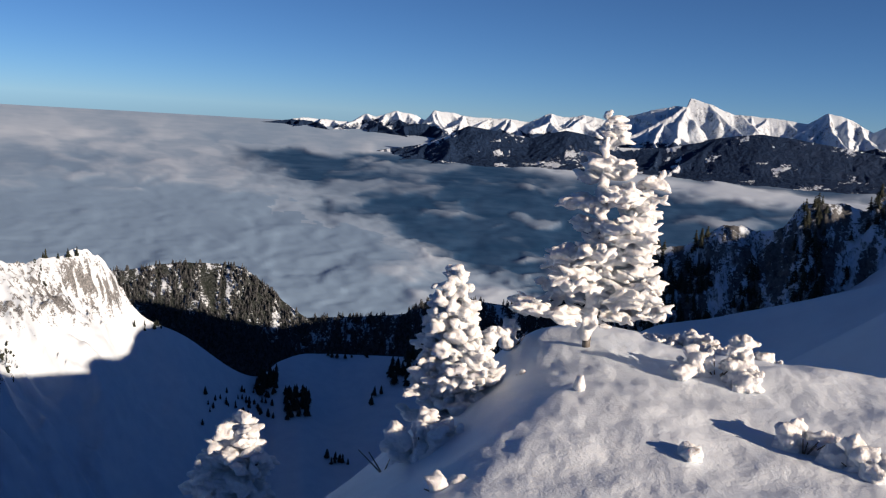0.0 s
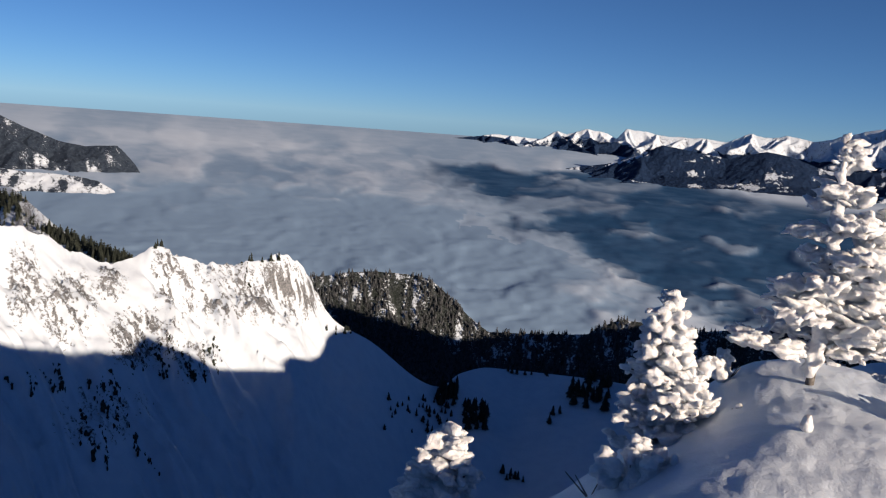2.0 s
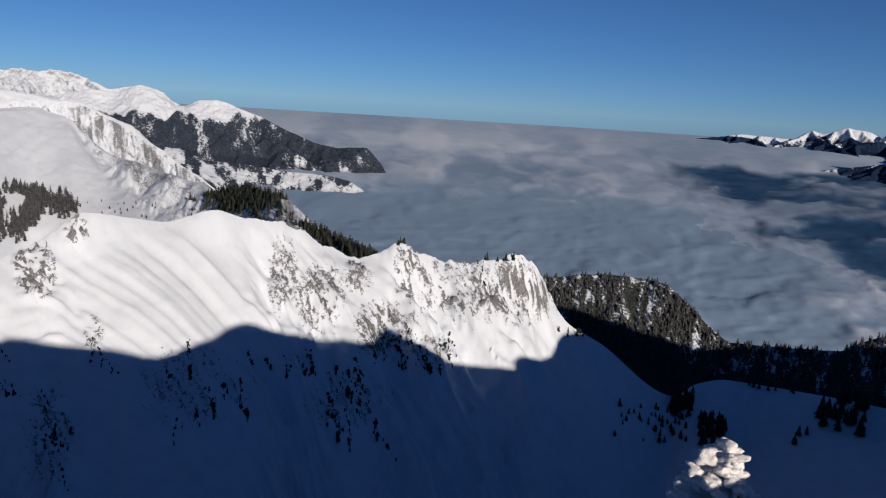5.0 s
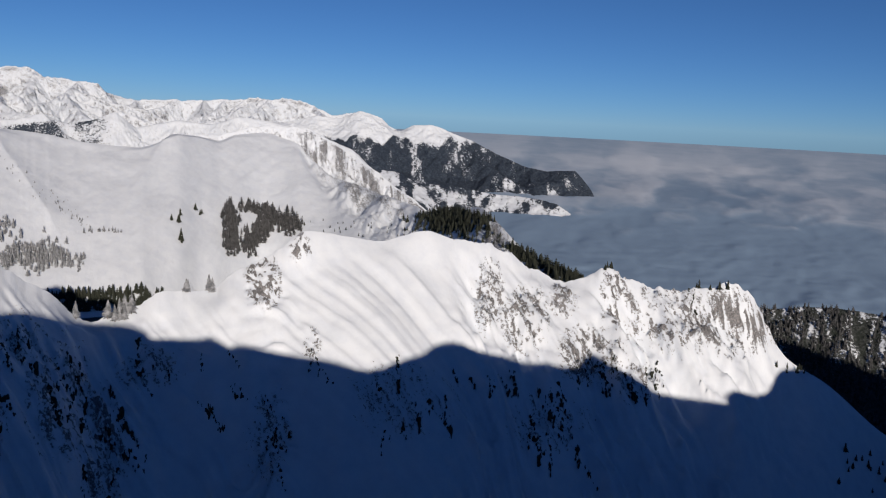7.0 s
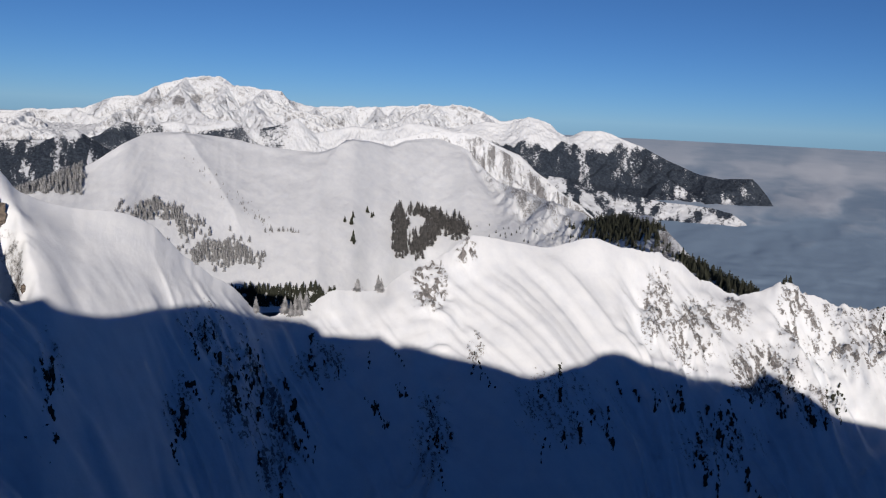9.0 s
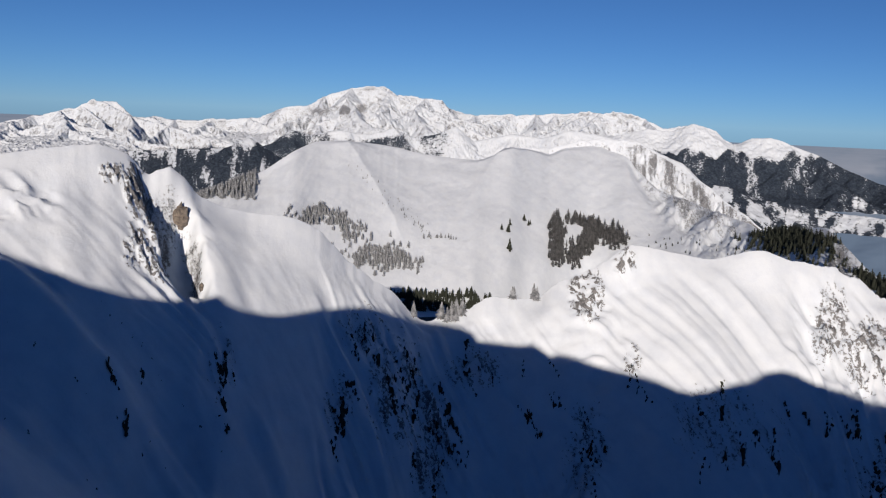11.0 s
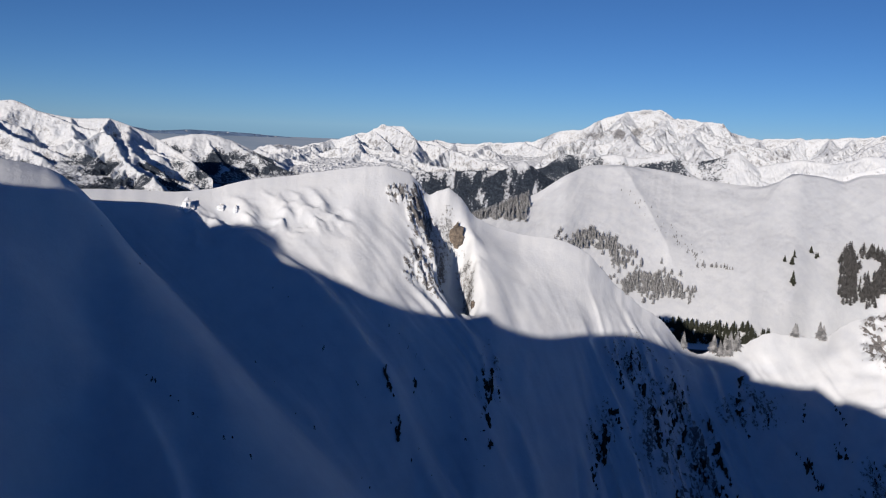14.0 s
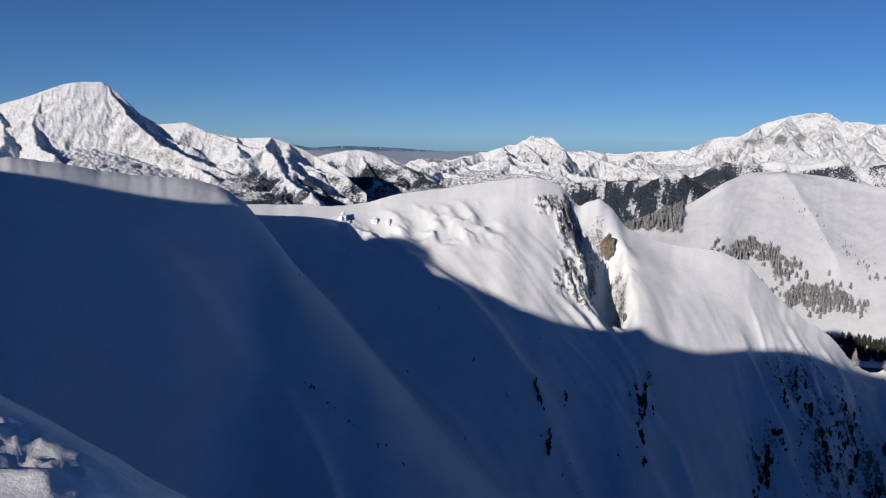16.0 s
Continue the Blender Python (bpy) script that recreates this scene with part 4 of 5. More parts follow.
def rime_tree(label, base, stems, spread, whorls, seed, lump=0.06, bare=0.12, dense=52, stretch=1.2, arms=4):
    """A small conifer under thick rime. stems: (lean x, lean y, height, foot share); every branch is a part with its crust."""
    rng = np.random.default_rng(seed)
    root = tagged(new("rime_covered_conifer"), label, "tree")
    root.matrix_world = Matrix.Translation(base)
    for si, (lx, ly, high, share) in enumerate(stems):
        start = np.array([stems[0][0] * share, stems[0][1] * share, stems[0][2] * share])
        t = np.linspace(0, 1, 9)
        path = start + np.stack([lx * t**1.2 + 0.012 * np.sin(7 * t + seed), ly * t + 0.012 * np.cos(6 * t), (high - start[2]) * t - 0.06 * (si == 0) * (t == 0)], -1)
        put("trunk" if si == 0 else "side_stem", mesh_of("trunk", *tube(path, (0.024 if si == 0 else 0.018) * (1 - 0.85 * t) + 0.004, 9), BARK, True), root, "grey-brown frosted bark")
        # crust on the windward side of the stem
        at = np.linspace(bare * 0.55, 1.0, int(high * 44))
        pts = np.stack([np.interp(at, t, path[:, k]) for k in range(3)], -1) + rng.normal(0, 0.012, (len(at), 3))
        put("stem_rime", mesh_of("stem_rime", *lumps(pts, lump * (0.72 - 0.42 * at) * rng.uniform(0.7, 1.1, len(at)), rng, BALL_LOW, 1.3), RIME, True), root, "", 0.012)
        count = int(whorls * (high - start[2]) / stems[0][2])
        for w in range(count):
            h = bare + (1 - bare) * (w + rng.uniform(0, 0.3)) / count
            reach = spread * (1 - h) ** 1.0 * rng.uniform(0.75, 1.1) * (0.52 if si else 1.0) + 0.05
            for b in range(arms if h < 0.8 else 3):
                a = rng.uniform(0, 6.28) if b else rng.uniform(-0.5, 0.5)
                o = np.array([np.interp(h + rng.normal(0, 0.012), t, path[:, k]) for k in range(3)])
                u = np.linspace(0, 1, 5)
                droop = -0.16 * reach * u + 0.24 * reach * u**2
                limb = o + np.stack([np.cos(a) * reach * u, np.sin(a) * reach * u, droop], -1)
                br = put("branch", mesh_of("branch", *tube(limb, 0.009 * (1 - 0.7 * u) + 0.002, 5), BARK), root)
                n = max(8, int(1.7 * reach * dense))
                v = np.linspace(0.15, 1.05, n) + rng.normal(0, 0.03, n)
                c = np.stack([np.interp(v, u, limb[:, k]) for k in range(3)], -1)
                out = rng.normal(0, 0.022, (n, 3)) + np.array([0, 0, 0.012])
                fan = np.stack([-np.sin(a) * np.ones(n), np.cos(a) * np.ones(n), np.zeros(n)], -1) * rng.uniform(-1, 1, n)[:, None] * 0.30 * reach * np.sin(np.clip(v, 0, 1) * 2.6)[:, None]
                size = 0.56 * lump * (0.55 + 0.35 * np.sin(np.clip(v, 0, 1) * 2.4)) * rng.uniform(0.6, 1.15, n)
                put("rime_crust", mesh_of("rime_crust", *lumps(c + out + fan, size, rng, BALL_LOW, 0.60, a, stretch), RIME, True), br, "", 0.0115)
    return root


def rime_shrub(label, az, el, width, high, count, seed, lump=0.05, depth=0.6, sink=0.02, twigs=5):
    """A low shrub or tuft drowned in rime and snow."""
    rng = np.random.default_rng(seed)
    base = on_ground(az, el) if el < 0 else at_ground(az, el)
    root = tagged(new("rime_covered_shrub"), label, "shrub")
    root.matrix_world = Matrix.LocRotScale(base, Euler((0, 0, radians(az))), None)
    for k in range(twigs):
        a, ln = rng.uniform(0, 6.28), high * rng.uniform(0.3, 0.6)
        u = np.linspace(0, 1, 4)
        p = np.stack([np.cos(a) * width * 0.3 * u, np.sin(a) * width * depth * 0.3 * u, ln * u - 0.03], -1)
        put("twig", mesh_of("twig", *tube(p, 0.004 * (1 - 0.7 * u) + 0.0015, 5), BARK), root)
    groups = max(1, count // 7)
    for g in range(groups):
        cx, cy = rng.uniform(-0.5, 0.5) * width * 0.8, rng.uniform(-0.5, 0.5) * width * depth * 0.8
        top = high * (1 - (2 * abs(cx) / width) ** 2 * 0.7) * rng.uniform(0.5, 1.0)
        n = 6 * max(2, count // groups)
        h = rng.uniform(0, 1, n)
        pts = np.stack([cx + rng.normal(0, width * 0.075, n), cy + rng.normal(0, width * 0.07, n), -sink + h * top], -1)
        put("rime_crust", mesh_of("rime_crust", *lumps(pts, 0.66 * lump * rng.uniform(0.5, 1.2, n) * (1.1 - 0.4 * h), rng, BALL_LOW, 0.85), RIME, True), root, "", 0.012)
    return root


tree_at = on_ground(-10.1, -14.4)
rime_tree("tall rime-crusted conifer with two leaders on the snow mound", tree_at, [(0.02, 0.0, 1.515, 0.0), (0.38, 0.04, 1.16, 0.22)], 0.48, 13, 401, 0.068, 0.13, 60, 1.9, 4)
small_at = at_ground(-1.5, 5.3)
rime_tree("squat conifer packed with lumpy rime on the mound's edge", small_at + np.array([-0.02, 0.0, -0.05]), [(-0.06, 0.0, EYE + 5.3 * tan_deg(-10.2) - small_at[2] + 0.05, 0.0), (0.24, 0.05, 0.55, 0.10), (-0.16, 0.02, 0.45, 0.05)], 0.31, 13, 403, 0.074, 0.02, 72, 1.15, 6)
low_x, low_y = polar(13.2, 4.78)
low_at = np.array([low_x, low_y, float(ground_height(np.array(low_x), np.array(low_y)))])
rime_tree("rime-loaded conifer on the shaded flank below the mound", low_at - np.array([0.10, 0, 0.04]), [(0.10, 0.05, EYE + 4.78 * tan_deg(-20.4) - low_at[2] + 0.06, 0.0)], 0.40, 14, 405, 0.080, 0.02, 58, 1.7, 5)

rime_shrub("spreading shrub buried in rime beside the tall conifer", -16.6, -13.0, 0.75, 0.16, 60, 411, 0.045, 0.5)
rime_shrub("rime-crusted dwarf pine on the snow mound", -18.4, -15.2, 0.48, 0.26, 60, 413, 0.050, 0.7, 0.02, 8)
rime_shrub("rime-crusted dwarf pine on the snow mound", -20.2, -13.6, 0.36, 0.22, 40, 414, 0.048)
rime_shrub("lumpy rime tussock casting a long shadow", -24.2, -18.9, 0.34, 0.21, 34, 415, 0.050, 0.7)
rime_shrub("lumpy rime tussock casting a long shadow", -27.3, -19.2, 0.30, 0.18, 28, 417, 0.050, 0.7)
rime_shrub("small rime tuft poking out of the snow", -17.2, -20.2, 0.24, 0.07, 14, 419, 0.034, 0.6, 0.01, 2)
rime_shrub("single rimed twig with two knobs", -10.0, -17.3, 0.08, 0.17, 8, 421, 0.032, 0.8, 0.0, 1)
rime_shrub("small rime knob on the snow", -5.7, -16.6, 0.06, 0.06, 4, 423, 0.028, 0.8, 0.0, 1)
rime_shrub("clustered rime balls on a low shrub", 0.7, 4.45, 0.36, 0.34, 54, 425, 0.055, 0.6, 0.0, 4)
rime_shrub("shaded rimed branch reaching over the edge", 3.2, 4.7, 0.50, 0.26, 44, 427, 0.045, 0.5, 0.0, 4)
rime_shrub("small rime knob on the snow", -1.9, 4.4, 0.06, 0.06, 4, 428, 0.026, 0.8, 0.0, 1)
rime_shrub("low rime tuft half buried in snow", -0.8, 3.55, 0.24, 0.09, 16, 429, 0.036, 0.6, 0.01, 2)
rime_shrub("rimed shrub beside the squat conifer", -5.2, 5.9, 0.26, 0.20, 26, 431, 0.045, 0.6, 0.0, 4)
rime_shrub("sunlit wind-carved rime on the near slope", 116.8, -20.0, 0.7, 0.10, 40, 433, 0.05, 0.8, 0.03, 2)


# ---- spruces ----
def spruce_crown(seed, tiers=9, arms=9, wide=0.19, under=True):
    """Ragged crown of drooping branch tiers, one unit high."""
    rng = np.random.default_rng(seed)
    co, tris = [], []
    for k in range(tiers):
        f = k / tiers
        z1, reach = 0.10 + 0.82 * f + rng.uniform(-0.02, 0.02), wide * (1 - f) ** 0.85 * rng.uniform(0.8, 1.15) + 0.012
        ztop = z1 + 0.22 * (1 - 0.5 * f)
        for j in range(arms):
            a, l = 2 * math.pi * (j + rng.uniform(-0.35, 0.35)) / arms + k, reach * rng.uniform(0.65, 1.2)
            da = math.pi / arms * 1.25
            n = len(co)
            co += [(0, 0, min(ztop, 1.0)), (0.55 * l * math.cos(a - da), 0.55 * l * math.sin(a - da), z1 + 0.05), (l * math.cos(a), l * math.sin(a), z1 - 0.03), (0.55 * l * math.cos(a + da), 0.55 * l * math.sin(a + da), z1 + 0.05), (0, 0, z1 + 0.01)]
            tris += [(n, n + 1, n + 2), (n, n + 2, n + 3)] + ([(n + 1, n + 4, n + 2), (n + 2, n + 4, n + 3)] if under else [])
    return np.array(co), np.array(tris)


CROWNS = [spruce_crown(500 + k, 8 + k % 3, 9 + k % 2, 0.21 + 0.03 * (k % 3)) for k in range(6)]
LOW_CROWNS = [spruce_crown(520 + k, 5, 6, 0.25 + 0.03 * (k % 3), False) for k in range(6)]
BOLE = tube([(0, 0, -0.04), (0, 0, 0.2), (0, 0, 0.55)], [0.022, 0.018, 0.008], 6)


def spruce_kind(k, mat, label):
    root = tagged(new("spruce"), label, "tree", "mountain spruces")
    put("trunk", mesh_of("trunk", *BOLE, BARK), root)
    put("crown", mesh_of("crown", *CROWNS[k], mat), root)
    return root


DARK_SPRUCES = [spruce_kind(k, NEEDLE, "dark green spruce standing on snow") for k in range(5)]
WHITE_SPRUCES = [spruce_kind(k + 1, FROSTED, "frost-covered spruce standing on snow") for k in range(4)]
used = set()


def plant(kinds, place, high, rng):
    """One more spruce of a kind, turned and scaled; the first of each kind is itself planted."""
    k = int(rng.integers(len(kinds)))
    m = Matrix.LocRotScale(Vector(place), Euler((rng.normal(0, 0.03), rng.normal(0, 0.03), rng.uniform(0, 6.28))), None)
    wide = rng.uniform(0.85, 1.2)
    ob = kinds[k] if id(kinds[k]) not in used else copy_thing(kinds[k], m)
    used.add(id(kinds[k]))
    ob.matrix_basis = m @ Matrix.Diagonal((high * wide, high * wide, high, 1))
    return ob


def on_cirque(az, el):
    """Where a line of sight meets the cirque, beyond the summit's own slope."""
    r = np.linspace(60, 640, 2400)
    x, y = polar(np.full_like(r, az), r)
    z = ground_height(x, y)
    hit = z >= EYE + r * tan_deg(el)
    k = np.argmax(hit)
    return (x[k], y[k], z[k] - 0.15) if hit.any() else None


def on_massif(height, az, el):
    last = None
    for share in np.linspace(0.02, 1.0, 120):
        p = height(az, share)
        if p[2] >= EYE + math.hypot(p[0], p[1]) * math.tan(radians(el)):
            return p
        last = p
    return last


def grove(kinds, find, count, az, el, high, seed, keep=None):
    rng = np.random.default_rng(seed)
    for _ in range(count):
        a, e = rng.uniform(*az), rng.uniform(*el)
        if keep and not keep(a, e):
            continue
        p = find(a, e)
        if p is not None:
            plant(kinds, p, rng.uniform(*high), rng)


cirque = on_cirque
hill = lambda a, e: on_massif(hill_height, a, e)
grove(DARK_SPRUCES, cirque, 34, (10.7, 12.0), (-18.7, -17.5), (5, 9), 601)
grove(DARK_SPRUCES, cirque, 42, (8.5, 10.1), (-20.3, -18.6), (5, 9), 602)
grove(DARK_SPRUCES, cirque, 44, (10.8, 15.6), (-20.8, -18.5), (2.5, 5.5), 603)
grove(DARK_SPRUCES, cirque, 10, (5.2, 7.2), (-23.0, -22.6), (4, 6), 604)
grove(DARK_SPRUCES, cirque, 3, (3.5, 4.6), (-19.4, -18.3), (5, 7), 605)
grove(DARK_SPRUCES, cirque, 26, (0.5, 3.2), (-18.0, -16.2), (7, 12), 606)
grove(DARK_SPRUCES, cirque, 8, (4.5, 8.5), (-16.5, -16.1), (4, 6), 607)
grove(DARK_SPRUCES, cirque, 10, (22.4, 25.8), (-10.1, -9.7), (3, 5), 608)
grove(DARK_SPRUCES, cirque, 4, (30.4, 31.2), (-9.4, -9.2), (2.5, 4), 609)
grove(DARK_SPRUCES, cirque, 8, (17.5, 20.0), (-14.6, -13.8), (3, 5), 610)
grove(WHITE_SPRUCES, cirque, 14, (61.6, 65.2), (-13.6, -13.0), (5, 8), 611)
grove(WHITE_SPRUCES, cirque, 8, (56.6, 59.4), (-11.9, -11.5), (5, 8), 612)
grove(DARK_SPRUCES, hill, 46, (60.0, 66.4), (-12.9, -11.9), (8, 12), 613)
grove(DARK_SPRUCES, hill, 5, (58.6, 59.3), (-7.6, -6.9), (7, 10), 615)
grove(DARK_SPRUCES, hill, 4, (57.4, 58.2), (-7.0, -6.4), (6, 9), 621)
grove(DARK_SPRUCES, hill, 4, (58.6, 59.0), (-8.8, -8.2), (7, 10), 622)
grove(WHITE_SPRUCES, hill, 60, (64.0, 73.0), (-11.0, -6.4), (5, 9), 616, lambda a, e: e < -7.2 + (a - 72) * 0.45 + 1.2)
grove(DARK_SPRUCES, lambda a, e: rocky_height(a, 0.10 + 0.08 * (e + 9.4)), 6, (-24.6, -20.6), (-9.4, -8.9), (6, 9), 620)


def joined_forest(name, label, spots, mat, seed):
    rng = np.random.default_rng(seed)
    cos, tris, n = [], [], 0
    for p, high in spots:
        co, tr = LOW_CROWNS[int(rng.integers(len(LOW_CROWNS)))]
        a, w = rng.uniform(0, 6.28), rng.uniform(0.9, 1.35)
        rot = np.array([[math.cos(a), -math.sin(a), 0], [math.sin(a), math.cos(a), 0], [0, 0, 1]])
        cos.append((co * [w, w, 1]) @ rot.T * high + np.asarray(p) - [0, 0, 0.12 * high])
        tris.append(tr + n)
        n += len(co)
    tagged(new(name, mesh_of(name, np.concatenate(cos), np.concatenate(tris), mat)), label, "forest", kind="stuff")


rng = np.random.default_rng(701)
spots = []
# thick stands, a line of single trees and strays between them: bearing, angle, half widths, how many
for a0, e0, wa, we, count in ((71.3, -6.9, 1.7, 0.7, 330), (69.2, -7.8, 0.9, 0.7, 110), (67.4, -9.6, 2.0, 0.9, 380), (64.9, -9.9, 0.8, 0.6, 70), (63.6, -8.1, 1.7, 0.12, 26), (67.6, -8.8, 3.2, 1.6, 60), (73.0, -7.6, 1.0, 1.2, 120)):
    for _ in range(count):
        a, e = a0 + wa * rng.uniform(-1, 1), e0 + we * rng.uniform(-1, 1)
        if ((a - a0) / wa) ** 2 + ((e - e0) / we) ** 2 < 0.75 + 0.7 * fbm(np.array(a * 1.6), np.array(e * 1.9), 3, 711):
            spots.append((hill(a, e), rng.uniform(4, 9)))
woods = []
# a horseshoe of woods round a clearing: bands between bearing and angle, half width, how many
for a0, e0, a1, e1, half, count in ((55.7, -6.5, 55.5, -9.3, 0.42, 210), (55.3, -6.4, 53.2, -6.7, 0.36, 70), (53.3, -6.9, 51.5, -7.7, 0.5, 190), (53.2, -7.4, 54.6, -9.2, 0.5, 220)):
    for _ in range(count):
        f = rng.uniform(0, 1)
        woods.append((hill(a0 + (a1 - a0) * f + rng.normal(0, half * 0.6), e0 + (e1 - e0) * f + rng.normal(0, half * 0.5)), rng.uniform(8, 14)))
for _ in range(320):
    a, e = rng.uniform(75.4, 79.5), rng.uniform(-5.9, -4.2)
    spots.append((hill(a, e), rng.uniform(7, 11)))
# bushes along the crease of the hill
for _ in range(64):
    f = rng.uniform(0, 1) ** 0.6
    spots.append((hill(69.0 - 5.2 * f + 0.8 * abs(rng.normal(0, 0.5)), -3.4 - 4.6 * f + rng.normal(0, 0.25)), rng.uniform(1.2, 4.0)))
joined_forest("frosted_forest", "frost-grey spruce woods on the snow hill", spots, FROSTED, 713)
joined_forest("clearing_woods", "dark spruces in a horseshoe round a snowy clearing", woods, SUNLIT_WOOD, 712)
spots = []
for _ in range(520):
    a = 41.2 + 2.0 * rng.normal(0, 0.5)
    spots.append((hill(a, -6.2 - abs(rng.normal(0, 0.75)) - 0.15 * abs(a - 41.2)), rng.uniform(6, 11)))
for _ in range(260):
    a = rng.uniform(32.2, 37.2)
    spots.append((hill(a, -8.3 - (37.2 - a) * 0.42 - abs(rng.normal(0, 0.35))), rng.uniform(6, 11)))
for _ in range(30):
    a = rng.uniform(37.0, 39.5)
    spots.append((hill(a, -6.4 - (39.5 - a) * 0.8 - abs(rng.normal(0, 0.5))), rng.uniform(4, 7)))
for _ in range(36):
    spots.append((hill(rng.uniform(42.5, 51.0), -6.9 - 0.12 * rng.uniform(0, 8) - abs(rng.normal(0, 0.3))), rng.uniform(2, 5)))
for _ in range(260):
    spots.append((hill(rng.uniform(59.6, 66.6), rng.uniform(-13.2, -11.9)), rng.uniform(6, 11)))
joined_forest("shoulder_forest", "dark spruce woods along the hill's shoulder", spots, NEEDLE, 714)
spots = []
for _ in range(9500):
    a, v = rng.uniform(-12, 24.5), rng.uniform(0.05, 1.0) ** 0.8
    if v < 0.62 or fbm(np.array(a * 2.2), np.array(v * 6.0), 3, 703) > -0.22:
        spots.append((woods_height(a, v), rng.uniform(4, 8)))
joined_forest("spruce_forest", "dense spruce forest dusted with frost on the wooded ridge", spots, SUNLIT_WOOD, 705)
spots = []
for _ in range(1900):
    a, v = rng.uniform(-27.5, -12.5), rng.uniform(0.15, 1.0)
    if fbm(np.array(a * 1.1), np.array(v * 4.0), 3, 707) + 0.035 * (a + 20) > -0.05:
        spots.append((rocky_height(a, v), rng.uniform(5, 9)))
joined_forest("fir_stand", "dark firs clinging to the shaded ridge", spots, NEEDLE, 709)

# low dark pines and scrub in the clefts of the face: bearing, angle, half widths, how many
SCRUB = [(66.2, -17.5, 1.5, 2.6, 70), (63.3, -21.0, 1.4, 2.6, 70), (68.6, -14.8, 1.0, 1.0, 30), (60.4, -16.2, 1.6, 0.9, 24), (70.0, -20.0, 0.7, 2.0, 24), (77.8, -17.0, 0.9, 2.6, 26),
         (53.2, -21.0, 1.0, 2.4, 40), (50.2, -15.6, 0.4, 0.9, 18), (33.8, -19.3, 1.8, 1.5, 60), (31.2, -15.8, 1.3, 0.9, 40), (28.6, -16.6, 0.9, 0.8, 24), (42.8, -18.8, 3.4, 1.8, 60),
         (38.0, -17.0, 1.6, 1.0, 30), (57.0, -18.5, 1.5, 2.5, 24), (25.5, -10.3, 1.6, 0.3, 14), (84.0, -15.0, 3.0, 2.5, 10), (34.0, -17.6, 0.7, 0.8, 40), (30.7, -15.3, 0.9, 0.5, 40), (27.5, -14.9, 0.5, 0.5, 20)]


def ragged_clumps(name, label, spots, mat, seed):
    """Prostrate bushes: uneven tufts, longer down the slope than across."""
    rng = np.random.default_rng(seed)
    bco, btri = ball(2)
    cos, tris, n = [], [], 0
    for p, size in spots:
        inward = -np.array([p[0], p[1], 0.0]) / math.hypot(p[0], p[1])
        fall = (inward - [0, 0, 0.75]) / 1.25
        side = np.cross(inward, [0, 0, 1])
        out = np.cross(fall, side)
        out = out * np.sign(out[2])
        bulge = rng.uniform(0.15, 1.5, len(bco))[:, None]
        co = bco * bulge * [size * rng.uniform(0.35, 0.6), size * rng.uniform(0.7, 1.5), size * rng.uniform(0.35, 0.55)]
        cos.append(co[:, [0]] * side + co[:, [1]] * fall + co[:, [2]] * out + np.asarray(p))
        tris.append(btri + n)
        n += len(bco)
    tagged(new(name, mesh_of(name, np.concatenate(cos), np.concatenate(tris), mat)), label, "scrub", kind="stuff")


spots = []
for a0, e0, wa, we, count in SCRUB:
    for _ in range(max(3, count // 4)):
        a, e = rng.normal(a0, wa * 0.65), rng.normal(e0, we * 0.65)
        run = rng.uniform(-0.25, 0.05)
        for k in range(int(rng.integers(2, 8))):
            place = on_cirque(a + run * k + rng.normal(0, 0.06), e - 0.28 * k + rng.normal(0, 0.08))
            if place is not None and math.hypot(place[0], place[1]) > 90:
                spots.append((place, rng.uniform(0.35, 0.95) + 1.3 * rng.uniform(0, 1) ** 4))
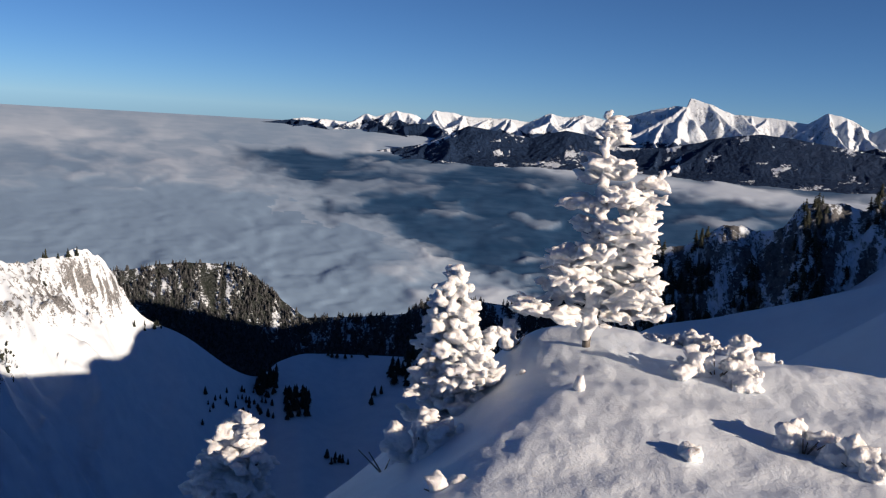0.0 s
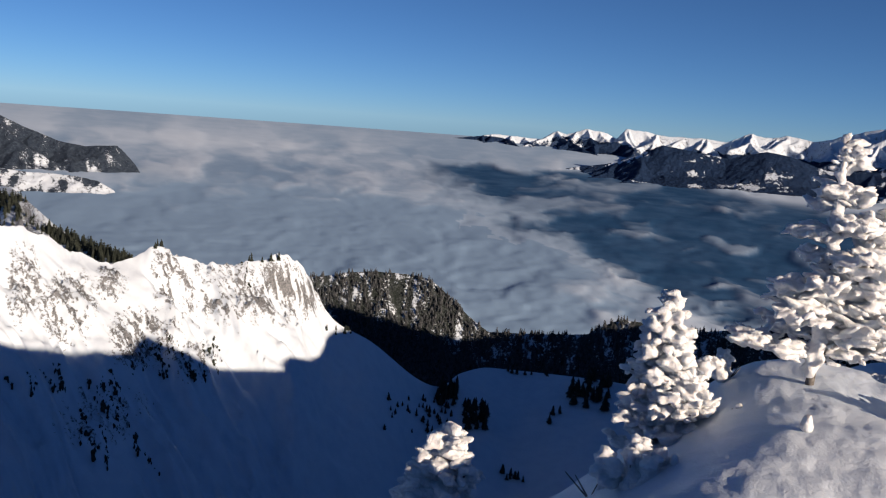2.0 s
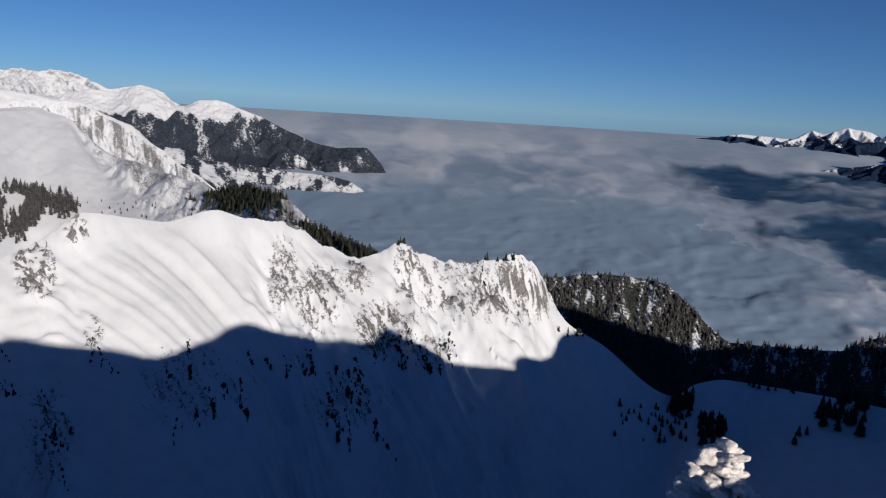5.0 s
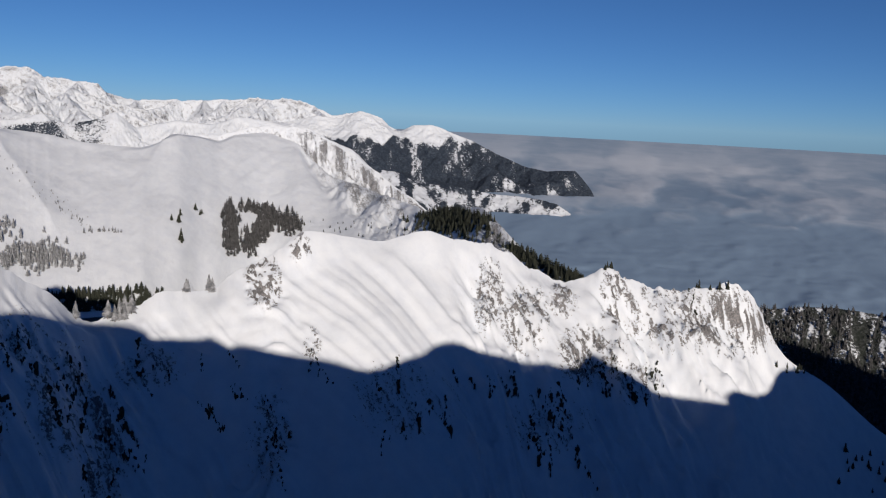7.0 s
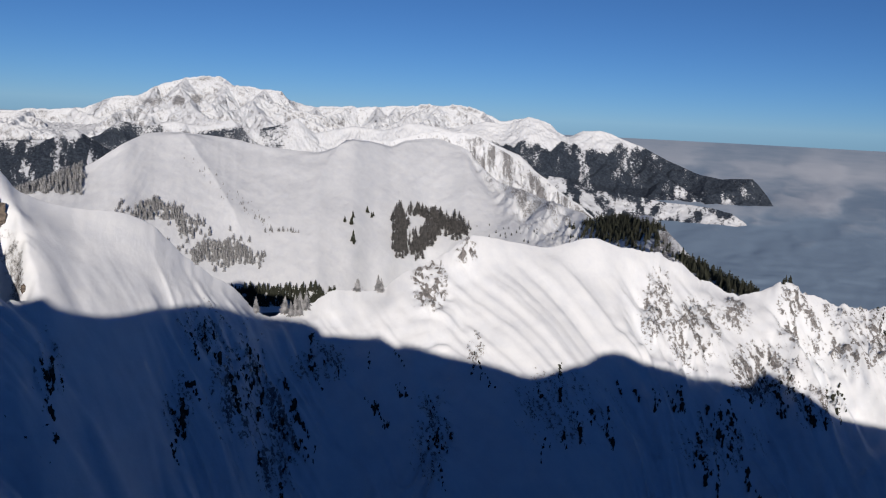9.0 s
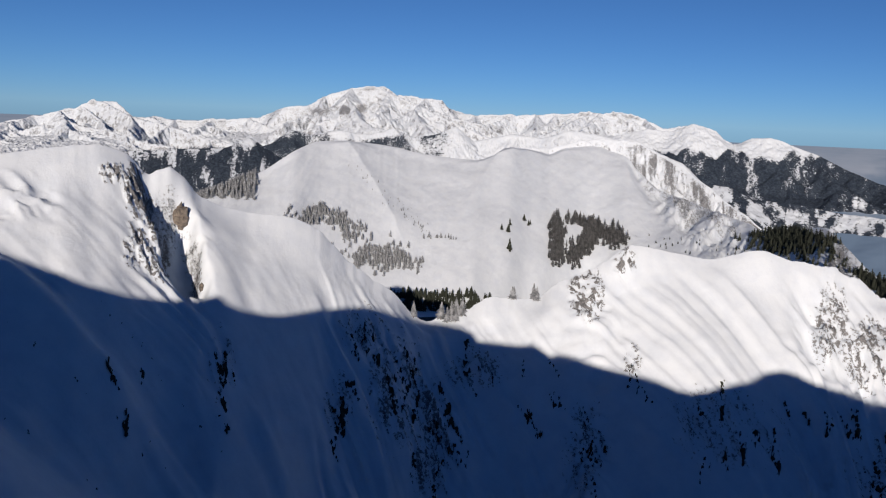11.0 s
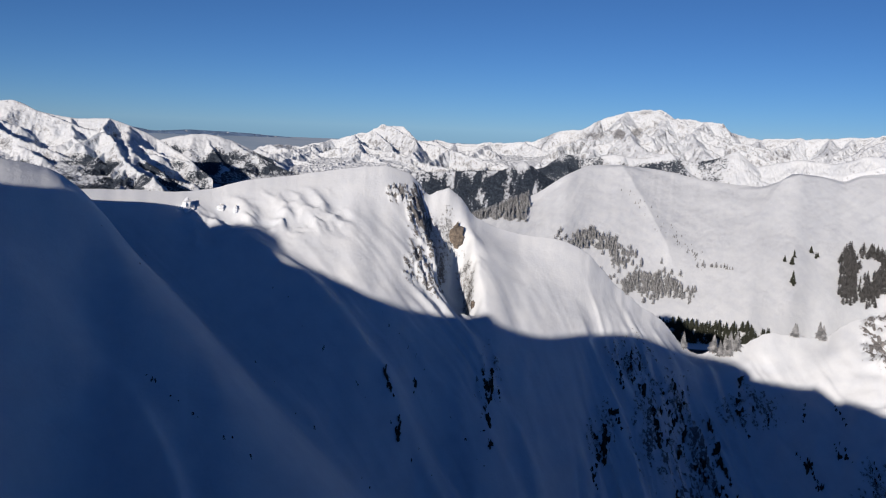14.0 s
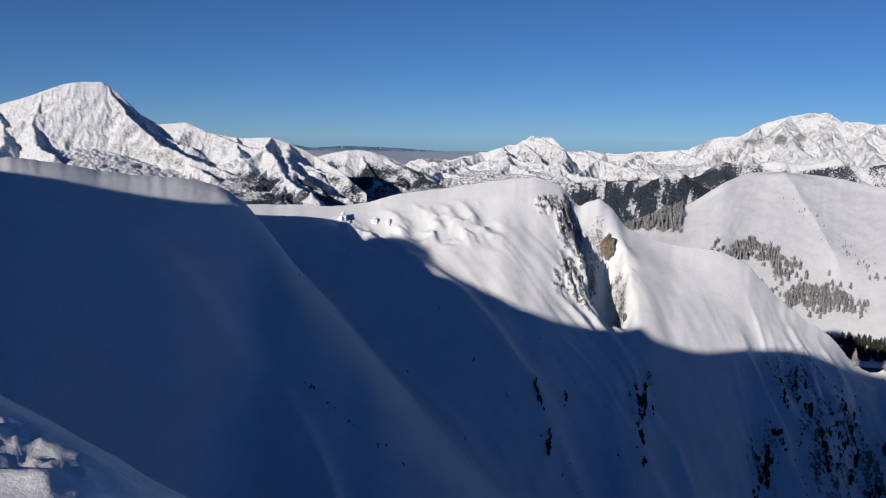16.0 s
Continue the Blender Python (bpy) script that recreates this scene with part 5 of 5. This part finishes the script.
# single bushes that mark the soft ribs below the dome
for a0, e0, a1, e1 in ((103.0, -6.0, 86.0, -23.0), (95.5, -6.8, 81.5, -23.0), (86.0, -10.8, 78.0, -22.0), (101.0, -15.5, 93.0, -22.0)):
    for _ in range(13):
        f = rng.uniform(0, 1)
        place = on_cirque(a0 + (a1 - a0) * f + rng.normal(0, 0.3), e0 + (e1 - e0) * f + rng.normal(0, 0.2))
        if place is not None:
            spots.append((place, rng.uniform(0.2, 0.55)))
ragged_clumps("dwarf_pines", "low dark pines and scrub in the clefts of the snow face", spots, NEEDLE, 717)


# ---- the brown crag in the cleft ----
def crag(name, label, kind, place, size, seed, mat, tall=1.35):
    rng = np.random.default_rng(seed)
    co, tr = BALL
    cell = np.round(co * 1.7 + rng.uniform(-0.3, 0.3, 3)) / 1.7
    shape = 0.35 * co + 0.65 * cell + rng.normal(0, 0.025, co.shape)
    shape = shape * [1.0, 0.8, tall] * size * (1 + 0.08 * np.sin(9 * co[:, [2]] + 3 * co[:, [0]]))
    ob = new(name, mesh_of(name, shape, tr, mat))
    ob.matrix_world = Matrix.Translation(Vector(place))
    return tagged(ob, label, kind)


CRAG_ROCK = plain_material("brown_limestone", (0.055, 0.053, 0.052), (0.19, 0.172, 0.152), 0.8, 0.9, 0.9, 0.5)
crag("rock_outcrop", "brown limestone block jutting from the snow cleft", "rock", on_cirque(80.2, -7.1), 2.8, 801, CRAG_ROCK)
crag("snow_block", "wind-carved block of hard snow on the ridge", "snow block", on_cirque(97.7, -5.6), 2.1, 803, SUMMIT_SNOW, 1.1)
crag("snow_block", "small wind-carved snow lump on the ridge", "snow block", on_cirque(95.6, -5.6), 1.3, 805, SUMMIT_SNOW, 1.0)
crag("snow_block", "small wind-carved snow lump on the ridge", "snow block", on_cirque(94.7, -5.7), 1.0, 807, SUMMIT_SNOW, 1.1)
crag("rock_outcrop", "small limestone knob capped with snow below the cleft", "rock", on_cirque(79.0, -11.5), 0.9, 809, CRAG_ROCK, 1.5)
